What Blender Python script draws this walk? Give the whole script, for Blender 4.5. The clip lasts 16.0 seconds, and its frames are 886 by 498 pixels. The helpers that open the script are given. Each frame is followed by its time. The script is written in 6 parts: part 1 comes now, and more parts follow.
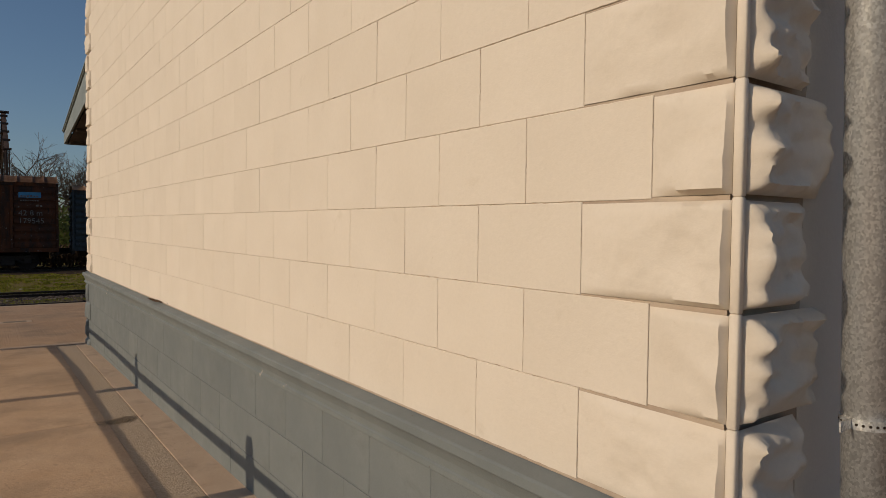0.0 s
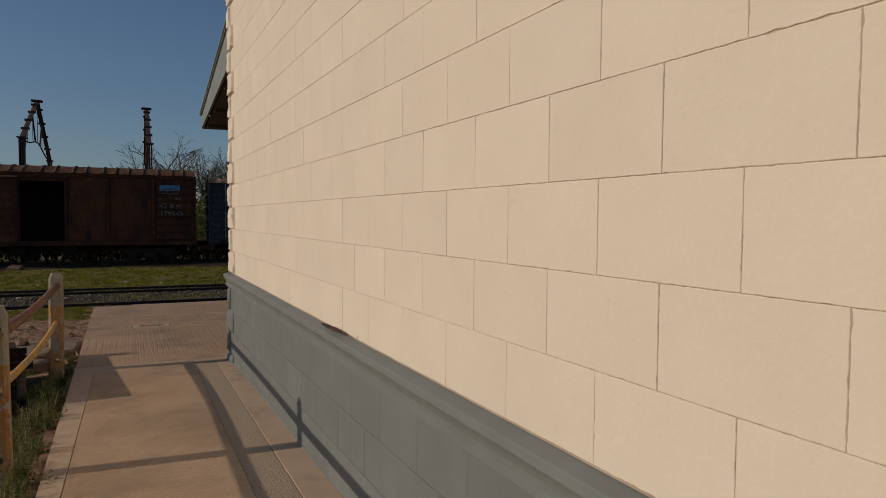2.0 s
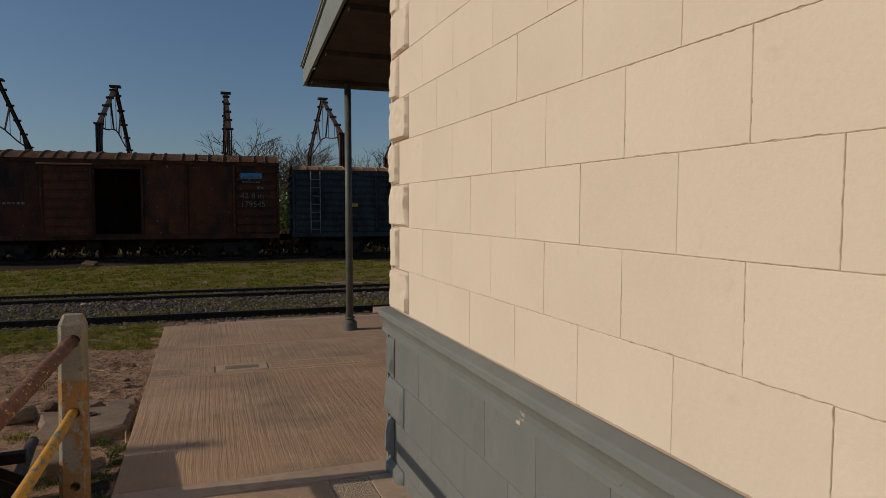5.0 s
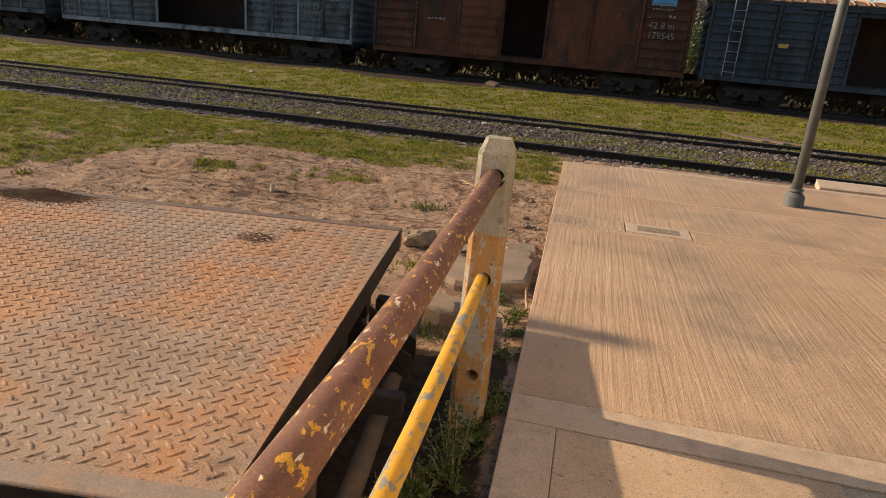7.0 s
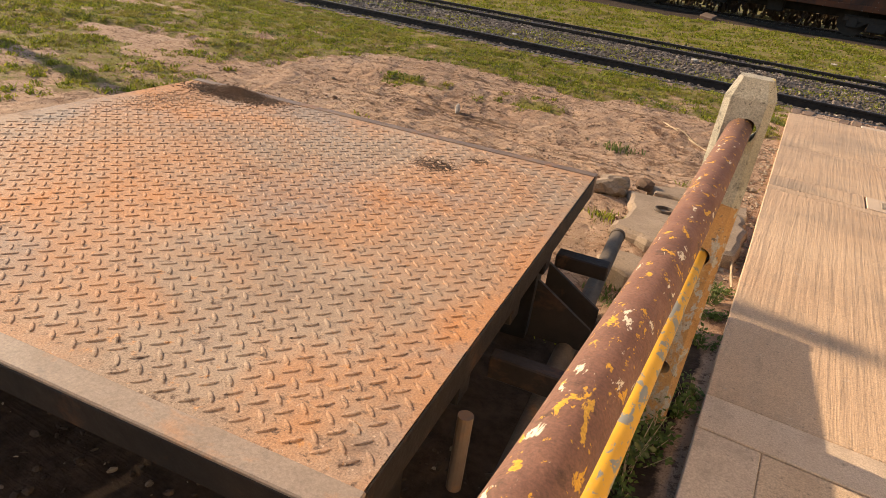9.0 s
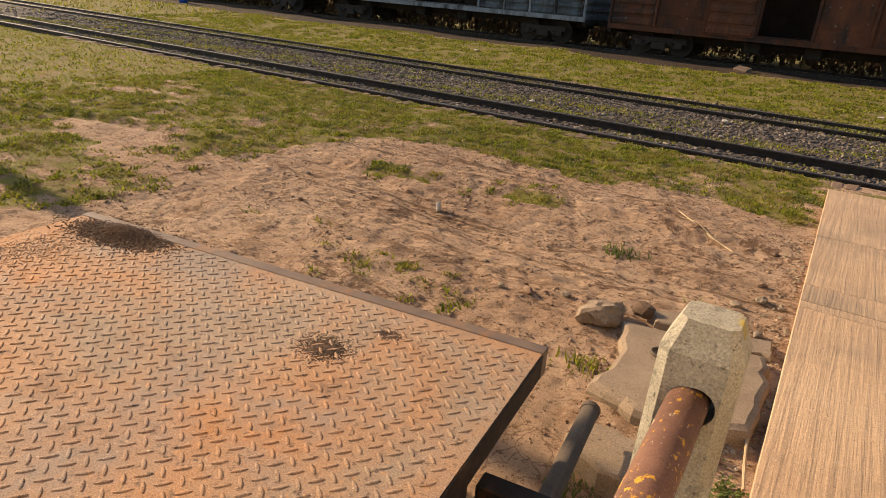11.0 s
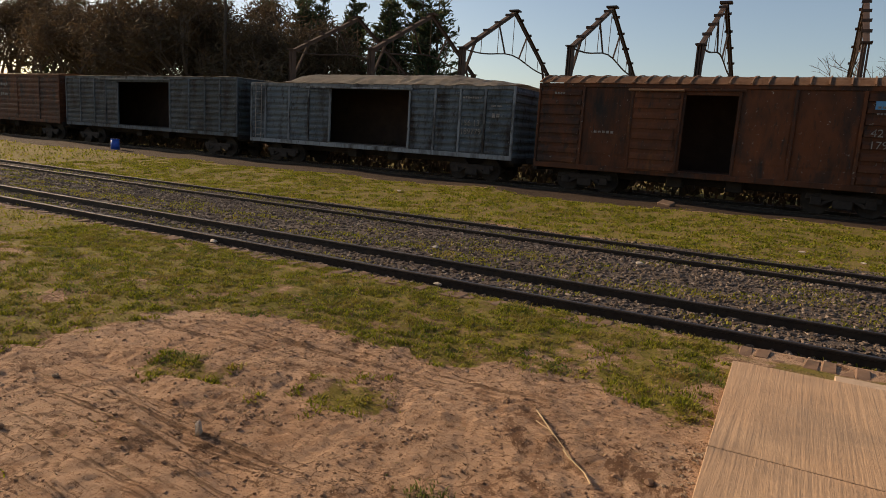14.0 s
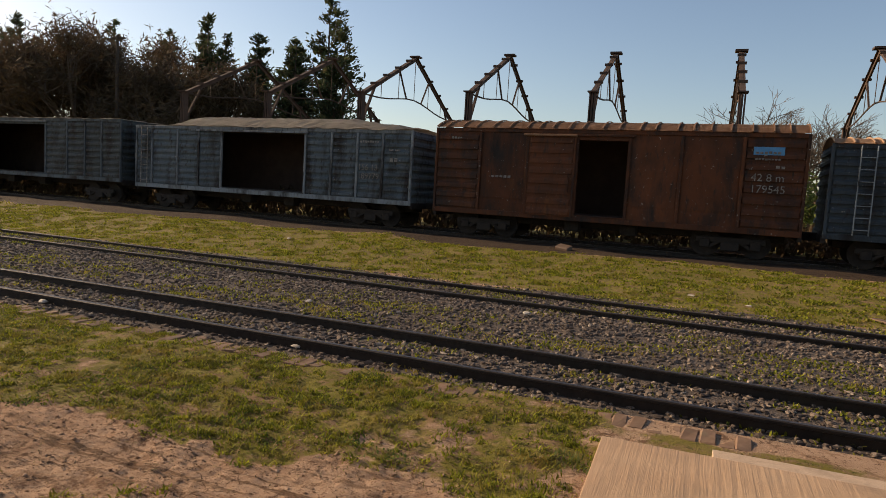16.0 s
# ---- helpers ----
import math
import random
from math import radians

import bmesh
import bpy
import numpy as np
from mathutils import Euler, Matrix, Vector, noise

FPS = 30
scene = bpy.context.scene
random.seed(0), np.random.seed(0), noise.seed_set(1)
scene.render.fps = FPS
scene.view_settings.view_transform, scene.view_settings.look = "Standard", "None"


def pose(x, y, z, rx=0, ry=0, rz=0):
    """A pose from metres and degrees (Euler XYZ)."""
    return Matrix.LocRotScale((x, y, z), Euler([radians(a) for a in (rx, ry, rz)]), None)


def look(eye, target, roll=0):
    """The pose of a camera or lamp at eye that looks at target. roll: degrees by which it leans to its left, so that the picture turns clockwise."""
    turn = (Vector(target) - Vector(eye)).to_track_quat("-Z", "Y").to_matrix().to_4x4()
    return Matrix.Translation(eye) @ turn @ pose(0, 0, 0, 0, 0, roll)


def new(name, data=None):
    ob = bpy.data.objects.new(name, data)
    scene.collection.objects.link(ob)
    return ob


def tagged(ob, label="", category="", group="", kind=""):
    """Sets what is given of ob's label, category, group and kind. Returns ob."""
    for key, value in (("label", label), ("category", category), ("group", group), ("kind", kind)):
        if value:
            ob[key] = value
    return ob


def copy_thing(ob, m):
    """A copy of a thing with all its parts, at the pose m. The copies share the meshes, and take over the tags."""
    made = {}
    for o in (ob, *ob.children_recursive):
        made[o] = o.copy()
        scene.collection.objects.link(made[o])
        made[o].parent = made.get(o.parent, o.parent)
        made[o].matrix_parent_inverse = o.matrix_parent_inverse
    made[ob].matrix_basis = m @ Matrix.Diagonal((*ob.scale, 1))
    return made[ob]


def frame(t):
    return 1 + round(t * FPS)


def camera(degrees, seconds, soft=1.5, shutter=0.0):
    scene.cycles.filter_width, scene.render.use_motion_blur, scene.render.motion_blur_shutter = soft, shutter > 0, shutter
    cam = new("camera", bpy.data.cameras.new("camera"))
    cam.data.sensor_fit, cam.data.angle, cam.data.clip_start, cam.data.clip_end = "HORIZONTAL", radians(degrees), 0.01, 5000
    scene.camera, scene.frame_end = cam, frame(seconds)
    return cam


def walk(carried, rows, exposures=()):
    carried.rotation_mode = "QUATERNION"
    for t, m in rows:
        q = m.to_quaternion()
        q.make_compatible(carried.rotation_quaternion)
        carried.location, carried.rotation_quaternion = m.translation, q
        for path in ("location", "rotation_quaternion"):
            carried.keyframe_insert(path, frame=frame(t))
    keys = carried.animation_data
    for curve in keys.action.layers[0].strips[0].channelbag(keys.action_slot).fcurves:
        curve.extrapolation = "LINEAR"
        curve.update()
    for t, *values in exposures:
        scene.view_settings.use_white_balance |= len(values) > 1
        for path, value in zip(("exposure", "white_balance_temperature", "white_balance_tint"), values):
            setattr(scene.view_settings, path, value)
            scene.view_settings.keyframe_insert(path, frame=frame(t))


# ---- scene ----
cam = camera(68.4, 16.0, soft=0.8)
PATH = [
    (0, (-1.163, -2.426, 1.372), (-0.009, -0.792, 1.337), 0.0),
    (0.5, (-1.143, -1.871, 1.365), (-0.076, -0.181, 1.322), -0.1),
    (1, (-1.068, -1.298, 1.392), (-0.087, 0.443, 1.339), -0.3),
    (1.5, (-1.012, -0.697, 1.395), (-0.093, 1.078, 1.331), -0.2),
    (2, (-0.980, -0.109, 1.389), (-0.121, 1.696, 1.329), -0.1),
    (2.5, (-0.930, 0.559, 1.434), (-0.110, 2.382, 1.384), -0.5),
    (3, (-0.974, 1.125, 1.447), (-0.181, 2.961, 1.403), -0.6),
    (5.3, (-1.015, 3.91, 1.423), (-0.405, 5.812, 1.313), 0.2),
    (5.5, (-1.038, 4.103, 1.407), (-0.486, 6.020, 1.267), 0.6),
    (6, (-1.110, 4.556, 1.368), (-0.857, 6.518, 1.074), 1.7),
    (6.3, (-1.197, 4.712, 1.325), (-1.12, 6.672, 0.939), 2.1),
    (6.5, (-1.283, 4.877, 1.276), (-1.325, 6.828, 0.835), 3.2),
    (7, (-1.378, 5.096, 1.254), (-1.761, 6.965, 0.651), 5.0),
    (7.5, (-1.432, 5.257, 1.215), (-2.073, 6.99, 0.45), 6.3),
    (8, (-1.502, 5.272, 1.155), (-2.229, 6.944, 0.333), 6.6),
    (8.2, (-1.541, 5.26, 1.146), (-2.289, 6.909, 0.295), 7.2),
    (10.3, (-1.555, 5.971, 1.327), (-2.462, 7.557, 0.513), 6.0),
    (10.5, (-1.569, 6.057, 1.347), (-2.49, 7.647, 0.556), 5.6),
    (11, (-1.558, 6.29, 1.379), (-2.523, 7.885, 0.655), 4.9),
    (11.5, (-1.503, 6.578, 1.428), (-2.496, 8.19, 0.782), 4.4),
    (12, (-1.51, 6.836, 1.47), (-2.509, 8.475, 0.909), 4.1),
    (12.5, (-1.537, 7.098, 1.538), (-2.541, 8.759, 1.053), 3.8),
    (13, (-1.487, 7.321, 1.546), (-2.497, 8.994, 1.119), 3.7),
    (13.5, (-1.38, 7.588, 1.548), (-2.364, 9.287, 1.166), 3.7),
    (14, (-1.33, 7.871, 1.533), (-2.272, 9.604, 1.198), 3.6),
    (14.5, (-1.291, 8.16, 1.562), (-2.209, 9.912, 1.268), 3.6),
    (15, (-1.202, 8.481, 1.548), (-2.096, 10.25, 1.283), 3.5),
    (15.5, (-1.154, 8.691, 1.544), (-1.99, 10.494, 1.321), 3.4),
    (16, (-1.148, 8.871, 1.558), (-1.875, 10.725, 1.373), 3.4),
]
EXPOSURES = [(0, -0.88, 6350, 10), (1.5, -1.08, 6250, 10), (3, -1.06, 6150, 10), (5.5, -0.96, 6250, 10), (6.3, -0.48, 6700, 10), (7, 0.52, 7000, 10), (8.2, 0.99, 6950, 10), (10.5, 0.87, 7450, 11), (11, 0.80, 7650, 11), (12, 0.60, 7800, 12),
             (12.5, 0.36, 8000, 14), (13, 0.08, 8200, 16), (14.5, 0.23, 7800, 16), (16, 0.30, 7700, 15)]
walk(cam, [(t, look(eye, target, roll)) for t, eye, target, roll in PATH], EXPOSURES)
w = bpy.data.worlds.new("world")
scene.world = w
w.use_nodes = True
SUN_TO = Vector((-1.0, 0.08, 0.414)).normalized()  # towards the sun
sky = w.node_tree.nodes.new("ShaderNodeTexSky")
sky.sky_type = "NISHITA"
sky.sun_disc = False
sky.sun_elevation = math.asin(SUN_TO.z)
sky.sun_rotation = math.atan2(SUN_TO.x, SUN_TO.y)
sky.air_density, sky.dust_density, sky.ozone_density = 1.0, 1.0, 3.0
bg = w.node_tree.nodes["Background"]
w.node_tree.links.new(sky.outputs[0], bg.inputs[0])
bg.inputs[1].default_value = 0.124
sun = new("sun", bpy.data.lights.new("sun", "SUN"))
sun.data.energy, sun.data.angle, sun.data.color = 4.5, radians(0.5), (1.0, 0.82, 0.60)
sun.matrix_world = look(SUN_TO * 60, (0, 0, 0))


# ---- materials ----
def nodes_of(name):
    m = bpy.data.materials.new(name)
    m.use_nodes = True
    nt = m.node_tree
    return m, nt, nt.nodes["Principled BSDF"]


def coords(nt, scale=(1, 1, 1), jitter=True):
    """Object coordinates, stretched, shifted for each object by its random number."""
    tc = nt.nodes.new("ShaderNodeTexCoord")
    mp = nt.nodes.new("ShaderNodeMapping")
    mp.inputs["Scale"].default_value = scale
    nt.links.new(tc.outputs["Object"], mp.inputs[0])
    if jitter:
        oi = nt.nodes.new("ShaderNodeObjectInfo")
        mul = nt.nodes.new("ShaderNodeMath")
        mul.operation = "MULTIPLY"
        mul.inputs[1].default_value = 37.0
        nt.links.new(oi.outputs["Random"], mul.inputs[0])
        nt.links.new(mul.outputs[0], mp.inputs["Location"])
    return mp.outputs[0]


def noise_tex(nt, vec, scale, detail=6, rough=0.6, dist=0.0):
    n = nt.nodes.new("ShaderNodeTexNoise")
    n.inputs["Scale"].default_value = scale
    n.inputs["Detail"].default_value = detail
    n.inputs["Roughness"].default_value = rough
    n.inputs["Distortion"].default_value = dist
    nt.links.new(vec, n.inputs["Vector"])
    return n.outputs["Fac"]


def ramp(nt, fac, lo, hi):
    r = nt.nodes.new("ShaderNodeMapRange")
    r.inputs["From Min"].default_value, r.inputs["From Max"].default_value = lo, hi
    nt.links.new(fac, r.inputs["Value"])
    return r.outputs["Result"]


def mix(nt, fac, a, b):
    m = nt.nodes.new("ShaderNodeMix")
    m.data_type = "RGBA"
    for key, v in ((0, fac), (6, a), (7, b)):
        if isinstance(v, (int, float)):
            m.inputs[key].default_value = v
        elif isinstance(v, tuple):
            m.inputs[key].default_value = (*v, 1)
        else:
            nt.links.new(v, m.inputs[key])
    return m.outputs[2]


def surf(name, c1, c2, scale, rough=0.7, metal=0.0, bump=0.2, bump_scale=None, bump_dist=0.004, layers=(), stretch=(1, 1, 1),
         spread=0.0, bump_stretch=None, jitter=True, vary=0.08, grain=0.0, grain_scale=170):
    """A weathered surface: two tones in noise, further layers (colour, scale, from, to, stretch), relief and uneven gloss."""
    m, nt, b = nodes_of(name)
    v = coords(nt, stretch, jitter)
    col = mix(nt, ramp(nt, noise_tex(nt, v, scale), 0.32, 0.68), c1, c2)
    for c, s, lo, hi, st in layers:
        col = mix(nt, ramp(nt, noise_tex(nt, coords(nt, st, jitter), s, 8, 0.65, 0.3), lo, hi), col, c)
    if vary:
        oi = nt.nodes.new("ShaderNodeObjectInfo")
        hsv = nt.nodes.new("ShaderNodeHueSaturation")
        nt.links.new(ramp(nt, oi.outputs["Random"], 0, 1), hsv.inputs["Fac"])
        hsv.inputs["Fac"].default_value = 1
        hsv.inputs["Value"].default_value = 1 - vary
        nt.links.new(col, hsv.inputs["Color"])
        col = hsv.outputs[0]
    if grain:
        gv = nt.nodes.new("ShaderNodeMapRange")
        gv.inputs["From Min"].default_value, gv.inputs["From Max"].default_value = 0.3, 0.7
        gv.inputs["To Min"].default_value, gv.inputs["To Max"].default_value = 1 - grain, 1 + grain
        nt.links.new(noise_tex(nt, coords(nt, U, jitter), grain_scale, 3, 0.7), gv.inputs["Value"])
        hs = nt.nodes.new("ShaderNodeHueSaturation")
        nt.links.new(gv.outputs[0], hs.inputs["Value"])
        nt.links.new(col, hs.inputs["Color"])
        col = hs.outputs[0]
    nt.links.new(col, b.inputs["Base Color"])
    rr = ramp(nt, noise_tex(nt, v, scale * 3.1), 0.2, 0.8)
    r2 = nt.nodes.new("ShaderNodeMapRange")
    r2.inputs["To Min"].default_value, r2.inputs["To Max"].default_value = max(0.05, rough - 0.1), min(1, rough + 0.1)
    nt.links.new(rr, r2.inputs["Value"])
    nt.links.new(r2.outputs[0], b.inputs["Roughness"])
    b.inputs["Metallic"].default_value = metal
    b.inputs["Specular IOR Level"].default_value = 0.3
    if bump:
        bv = coords(nt, bump_stretch or stretch, jitter)
        bp = nt.nodes.new("ShaderNodeBump")
        bp.inputs["Strength"].default_value = bump
        bp.inputs["Distance"].default_value = bump_dist
        nt.links.new(noise_tex(nt, bv, bump_scale or scale * 8, 5, 0.65), bp.inputs["Height"])
        nt.links.new(bp.outputs[0], b.inputs["Normal"])
    return m


U = (1, 1, 1)
M_CREAM = surf("cream_paint", (0.74, 0.645, 0.53), (0.70, 0.605, 0.49), 2.2, 0.8, bump=0.5, bump_scale=34, bump_dist=0.0035, grain=0.018, grain_scale=90,
               layers=(((0.64, 0.545, 0.425), 9, 0.62, 0.82, U), ((0.60, 0.49, 0.37), 60, 0.70, 0.74, U)), vary=0.03)
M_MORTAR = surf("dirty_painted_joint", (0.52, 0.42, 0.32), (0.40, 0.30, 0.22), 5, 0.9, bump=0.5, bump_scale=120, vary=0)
M_GREY = surf("grey_paint", (0.158, 0.173, 0.172), (0.192, 0.206, 0.200), 2.5, 0.6, bump=0.3, bump_scale=60, bump_dist=0.003,
              layers=(((0.45, 0.40, 0.32), 14, 0.70, 0.82, U), ((0.14, 0.15, 0.148), 5, 0.55, 0.80, U)), vary=0.05, grain=0.06)
M_GREY_CHIP = surf("grey_paint_chipped", (0.165, 0.18, 0.176), (0.20, 0.214, 0.206), 3, 0.6, bump=0.5, bump_scale=40, bump_dist=0.004,
                   layers=(((0.60, 0.50, 0.385), 7, 0.69, 0.70, (1, 0.7, 1)), ((0.60, 0.50, 0.385), 34, 0.715, 0.725, U), ((0.13, 0.115, 0.09), 40, 0.66, 0.72, U)), vary=0.0)
M_CONC = surf("brushed_concrete", (0.44, 0.277, 0.167), (0.52, 0.348, 0.218), 1.3, 0.9, bump=0.65, bump_scale=1.0, bump_dist=0.010, grain=0.28,
              layers=(((0.29, 0.205, 0.14), 1.1, 0.48, 0.72, U), ((0.22, 0.155, 0.105), 60, 0.60, 0.70, U), ((0.56, 0.45, 0.35), 30, 0.64, 0.74, U), ((0.34, 0.228, 0.142), 9, 0.56, 0.78, (4, 0.5, 1)), ((0.18, 0.12, 0.075), 120, 0.66, 0.72, U)),
              bump_stretch=(34, 0.9, 1), vary=0.04)
M_CONC_X = surf("broomed_concrete", (0.47, 0.315, 0.195), (0.54, 0.38, 0.25), 1.6, 0.9, bump=0.6, bump_scale=1.0, bump_dist=0.008, grain=0.30,
                layers=(((0.28, 0.20, 0.135), 1.2, 0.46, 0.75, U), ((0.21, 0.15, 0.10), 55, 0.58, 0.70, U), ((0.50, 0.39, 0.29), 40, 0.62, 0.74, U), ((0.28, 0.19, 0.125), 1.0, 0.62, 0.74, (1.6, 60, 1))), bump_stretch=(3, 70, 1), vary=0.04)
M_CONC_S = surf("trowelled_concrete", (0.49, 0.35, 0.24), (0.56, 0.41, 0.29), 3, 0.85, bump=0.3, bump_scale=60, grain=0.25,
                layers=(((0.29, 0.215, 0.15), 3, 0.5, 0.75, U), ((0.24, 0.18, 0.125), 50, 0.60, 0.72, U)), vary=0.04)
M_CONC_R = surf("exposed_aggregate", (0.36, 0.27, 0.185), (0.54, 0.42, 0.31), 70, 0.95, bump=1.0, bump_scale=85, bump_dist=0.012, vary=0.02)
M_ROUGH = surf("weathered_concrete", (0.22, 0.165, 0.115), (0.33, 0.255, 0.18), 6, 0.95, grain=0.35, bump=0.9, bump_scale=60, bump_dist=0.006,
               layers=(((0.20, 0.16, 0.11), 12, 0.6, 0.75, U),))
M_SLAB = surf("sunken_old_concrete", (0.24, 0.168, 0.112), (0.32, 0.232, 0.16), 5, 0.92, grain=0.35, bump=0.6, bump_scale=45, bump_dist=0.005,
              layers=(((0.20, 0.14, 0.09), 3, 0.48, 0.70, U), ((0.14, 0.10, 0.065), 40, 0.58, 0.68, U)))
M_POST = surf("post_concrete", (0.29, 0.25, 0.185), (0.39, 0.34, 0.26), 9, 0.92, grain=0.35, grain_scale=260, bump=1.0, bump_scale=140, bump_dist=0.003,
              layers=(((0.19, 0.17, 0.13), 24, 0.54, 0.68, U), ((0.40, 0.28, 0.06), 11, 0.62, 0.68, U), ((0.12, 0.105, 0.08), 70, 0.60, 0.68, U)))
M_POST_PAINT = surf("post_orange_paint", (0.37, 0.185, 0.065), (0.45, 0.24, 0.09), 6, 0.8, grain=0.2, grain_scale=220, bump=0.6, bump_scale=90, bump_dist=0.003,
                    layers=(((0.40, 0.35, 0.28), 22, 0.545, 0.57, (1, 1, 0.6)), ((0.36, 0.31, 0.245), 7, 0.56, 0.60, (1, 1, 0.5)), ((0.25, 0.12, 0.045), 25, 0.54, 0.68, U), ((0.14, 0.11, 0.08), 60, 0.62, 0.68, U)))
M_RUSTPIPE = surf("rusty_painted_pipe", (0.135, 0.060, 0.038), (0.20, 0.095, 0.06), 14, 0.7, bump=0.7, bump_scale=90, bump_dist=0.002,
                  layers=(((0.07, 0.035, 0.02), 30, 0.60, 0.70, U), ((0.58, 0.29, 0.03), 70, 0.60, 0.615, (1, 0.6, 1)), ((0.64, 0.53, 0.38), 50, 0.62, 0.635, (1.3, 0.45, 1.3)), ((0.55, 0.29, 0.04), 26, 0.655, 0.665, (1.2, 0.5, 1.2))), grain=0.25, grain_scale=300)
M_YELPIPE = surf("yellow_painted_pipe", (0.68, 0.36, 0.03), (0.60, 0.30, 0.03), 12, 0.5, bump=0.5, bump_scale=60, bump_dist=0.0015,
                 layers=(((0.25, 0.235, 0.20), 38, 0.535, 0.55, (1, 0.5, 1)), ((0.25, 0.235, 0.20), 17, 0.60, 0.61, (1.2, 0.4, 1.2)), ((0.16, 0.09, 0.05), 45, 0.66, 0.69, U)))
M_PLATE = surf("rusty_tread_plate", (0.26, 0.175, 0.118), (0.35, 0.255, 0.18), 2.4, 0.82, metal=0.0, grain=0.35, grain_scale=240, bump=0.5, bump_scale=70, bump_dist=0.003,
               layers=(((0.44, 0.178, 0.056), 1.2, 0.39, 0.65, U), ((0.23, 0.19, 0.16), 1.6, 0.50, 0.72, (1.3, 1, 1)),
                       ((0.48, 0.22, 0.08), 45, 0.60, 0.72, U), ((0.15, 0.09, 0.06), 3.5, 0.62, 0.74, U), ((0.10, 0.06, 0.04), 55, 0.56, 0.68, U), ((0.50, 0.36, 0.25), 90, 0.60, 0.70, U), ((0.085, 0.05, 0.032), 150, 0.60, 0.70, U)), jitter=False, vary=0)
M_STEEL = surf("dark_rusty_steel", (0.020, 0.015, 0.012), (0.038, 0.026, 0.019), 9, 0.7, metal=0.2, bump=0.4, bump_scale=60,
               layers=(((0.12, 0.055, 0.028), 7, 0.58, 0.75, U),))
M_EDGE = surf("rusty_plate_edge", (0.15, 0.10, 0.075), (0.21, 0.14, 0.095), 7, 0.6, metal=0.2, bump=0.3, bump_scale=60,
              layers=(((0.36, 0.16, 0.06), 5, 0.55, 0.75, U),))
M_BORDER = surf("worn_plate_border", (0.23, 0.165, 0.12), (0.30, 0.225, 0.17), 6, 0.65, grain=0.2, bump=0.4, bump_scale=70, bump_dist=0.002,
                layers=(((0.42, 0.19, 0.075), 6, 0.54, 0.70, (0.6, 1, 1)), ((0.13, 0.10, 0.085), 9, 0.58, 0.72, U)))
M_DUSTY = surf("dusty_dark_pipe", (0.070, 0.050, 0.036), (0.12, 0.088, 0.064), 9, 0.8, grain=0.25, bump=0.3, bump_scale=60, layers=(((0.16, 0.085, 0.045), 12, 0.58, 0.72, U),))
M_RAIL = surf("rail_steel", (0.030, 0.024, 0.020), (0.055, 0.042, 0.034), 12, 0.62, metal=0.4, bump=0.2, layers=(((0.10, 0.06, 0.04), 5, 0.6, 0.8, U),))
M_RAILTOP = surf("worn_rail_head", (0.075, 0.062, 0.055), (0.11, 0.09, 0.08), 20, 0.42, metal=0.7, bump=0.1)


def galv_mat():
    m, nt, b = nodes_of("spangled_galvanised_steel")
    vor = nt.nodes.new("ShaderNodeTexVoronoi")
    vor.inputs["Scale"].default_value = 210.0
    nt.links.new(coords(nt, (1, 1, 0.8)), vor.inputs["Vector"])
    sp = nt.nodes.new("ShaderNodeSeparateColor")
    nt.links.new(vor.outputs["Color"], sp.inputs[0])
    col = mix(nt, ramp(nt, sp.outputs[0], 0, 1), (0.50, 0.49, 0.47), (0.82, 0.81, 0.78))
    nt.links.new(col, b.inputs["Base Color"])
    rg = nt.nodes.new("ShaderNodeMapRange")
    rg.inputs["To Min"].default_value, rg.inputs["To Max"].default_value = 0.30, 0.48
    nt.links.new(sp.outputs[1], rg.inputs["Value"])
    nt.links.new(rg.outputs[0], b.inputs["Roughness"])
    b.inputs["Metallic"].default_value = 0.65
    return m


M_GALV = galv_mat()
M_POLE = surf("pole_grey_paint", (0.10, 0.105, 0.10), (0.14, 0.145, 0.135), 6, 0.5, bump=0.15, bump_scale=50)
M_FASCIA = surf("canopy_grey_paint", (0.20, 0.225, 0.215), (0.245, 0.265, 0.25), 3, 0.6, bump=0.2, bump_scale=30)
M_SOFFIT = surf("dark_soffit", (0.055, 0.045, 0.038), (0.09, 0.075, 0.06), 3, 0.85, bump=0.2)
M_BRICK = surf("old_brick", (0.20, 0.115, 0.07), (0.28, 0.175, 0.115), 12, 0.92, bump=0.7, bump_scale=60, layers=(((0.20, 0.16, 0.10), 8, 0.55, 0.75, U),), vary=0.3)


def crumb_mat(name, dark, mid, pale, bias=0.78):
    """Loose stones or clods: each piece has its own tone, a few are pale."""
    m, nt, b = nodes_of(name)
    g = nt.nodes.new("ShaderNodeNewGeometry")
    v = coords(nt, U, False)
    col = mix(nt, ramp(nt, g.outputs["Random Per Island"], 0, bias), dark, mid)
    col = mix(nt, ramp(nt, g.outputs["Random Per Island"], bias, 1.0), col, pale)
    col = mix(nt, ramp(nt, noise_tex(nt, v, 60, 4), 0.5, 0.75), col, dark)
    nt.links.new(col, b.inputs["Base Color"])
    b.inputs["Roughness"].default_value = 0.9
    b.inputs["Specular IOR Level"].default_value = 0.25
    bp = nt.nodes.new("ShaderNodeBump")
    bp.inputs["Strength"].default_value = 0.6
    bp.inputs["Distance"].default_value = 0.006
    nt.links.new(noise_tex(nt, v, 70, 5), bp.inputs["Height"])
    nt.links.new(bp.outputs[0], b.inputs["Normal"])
    return m


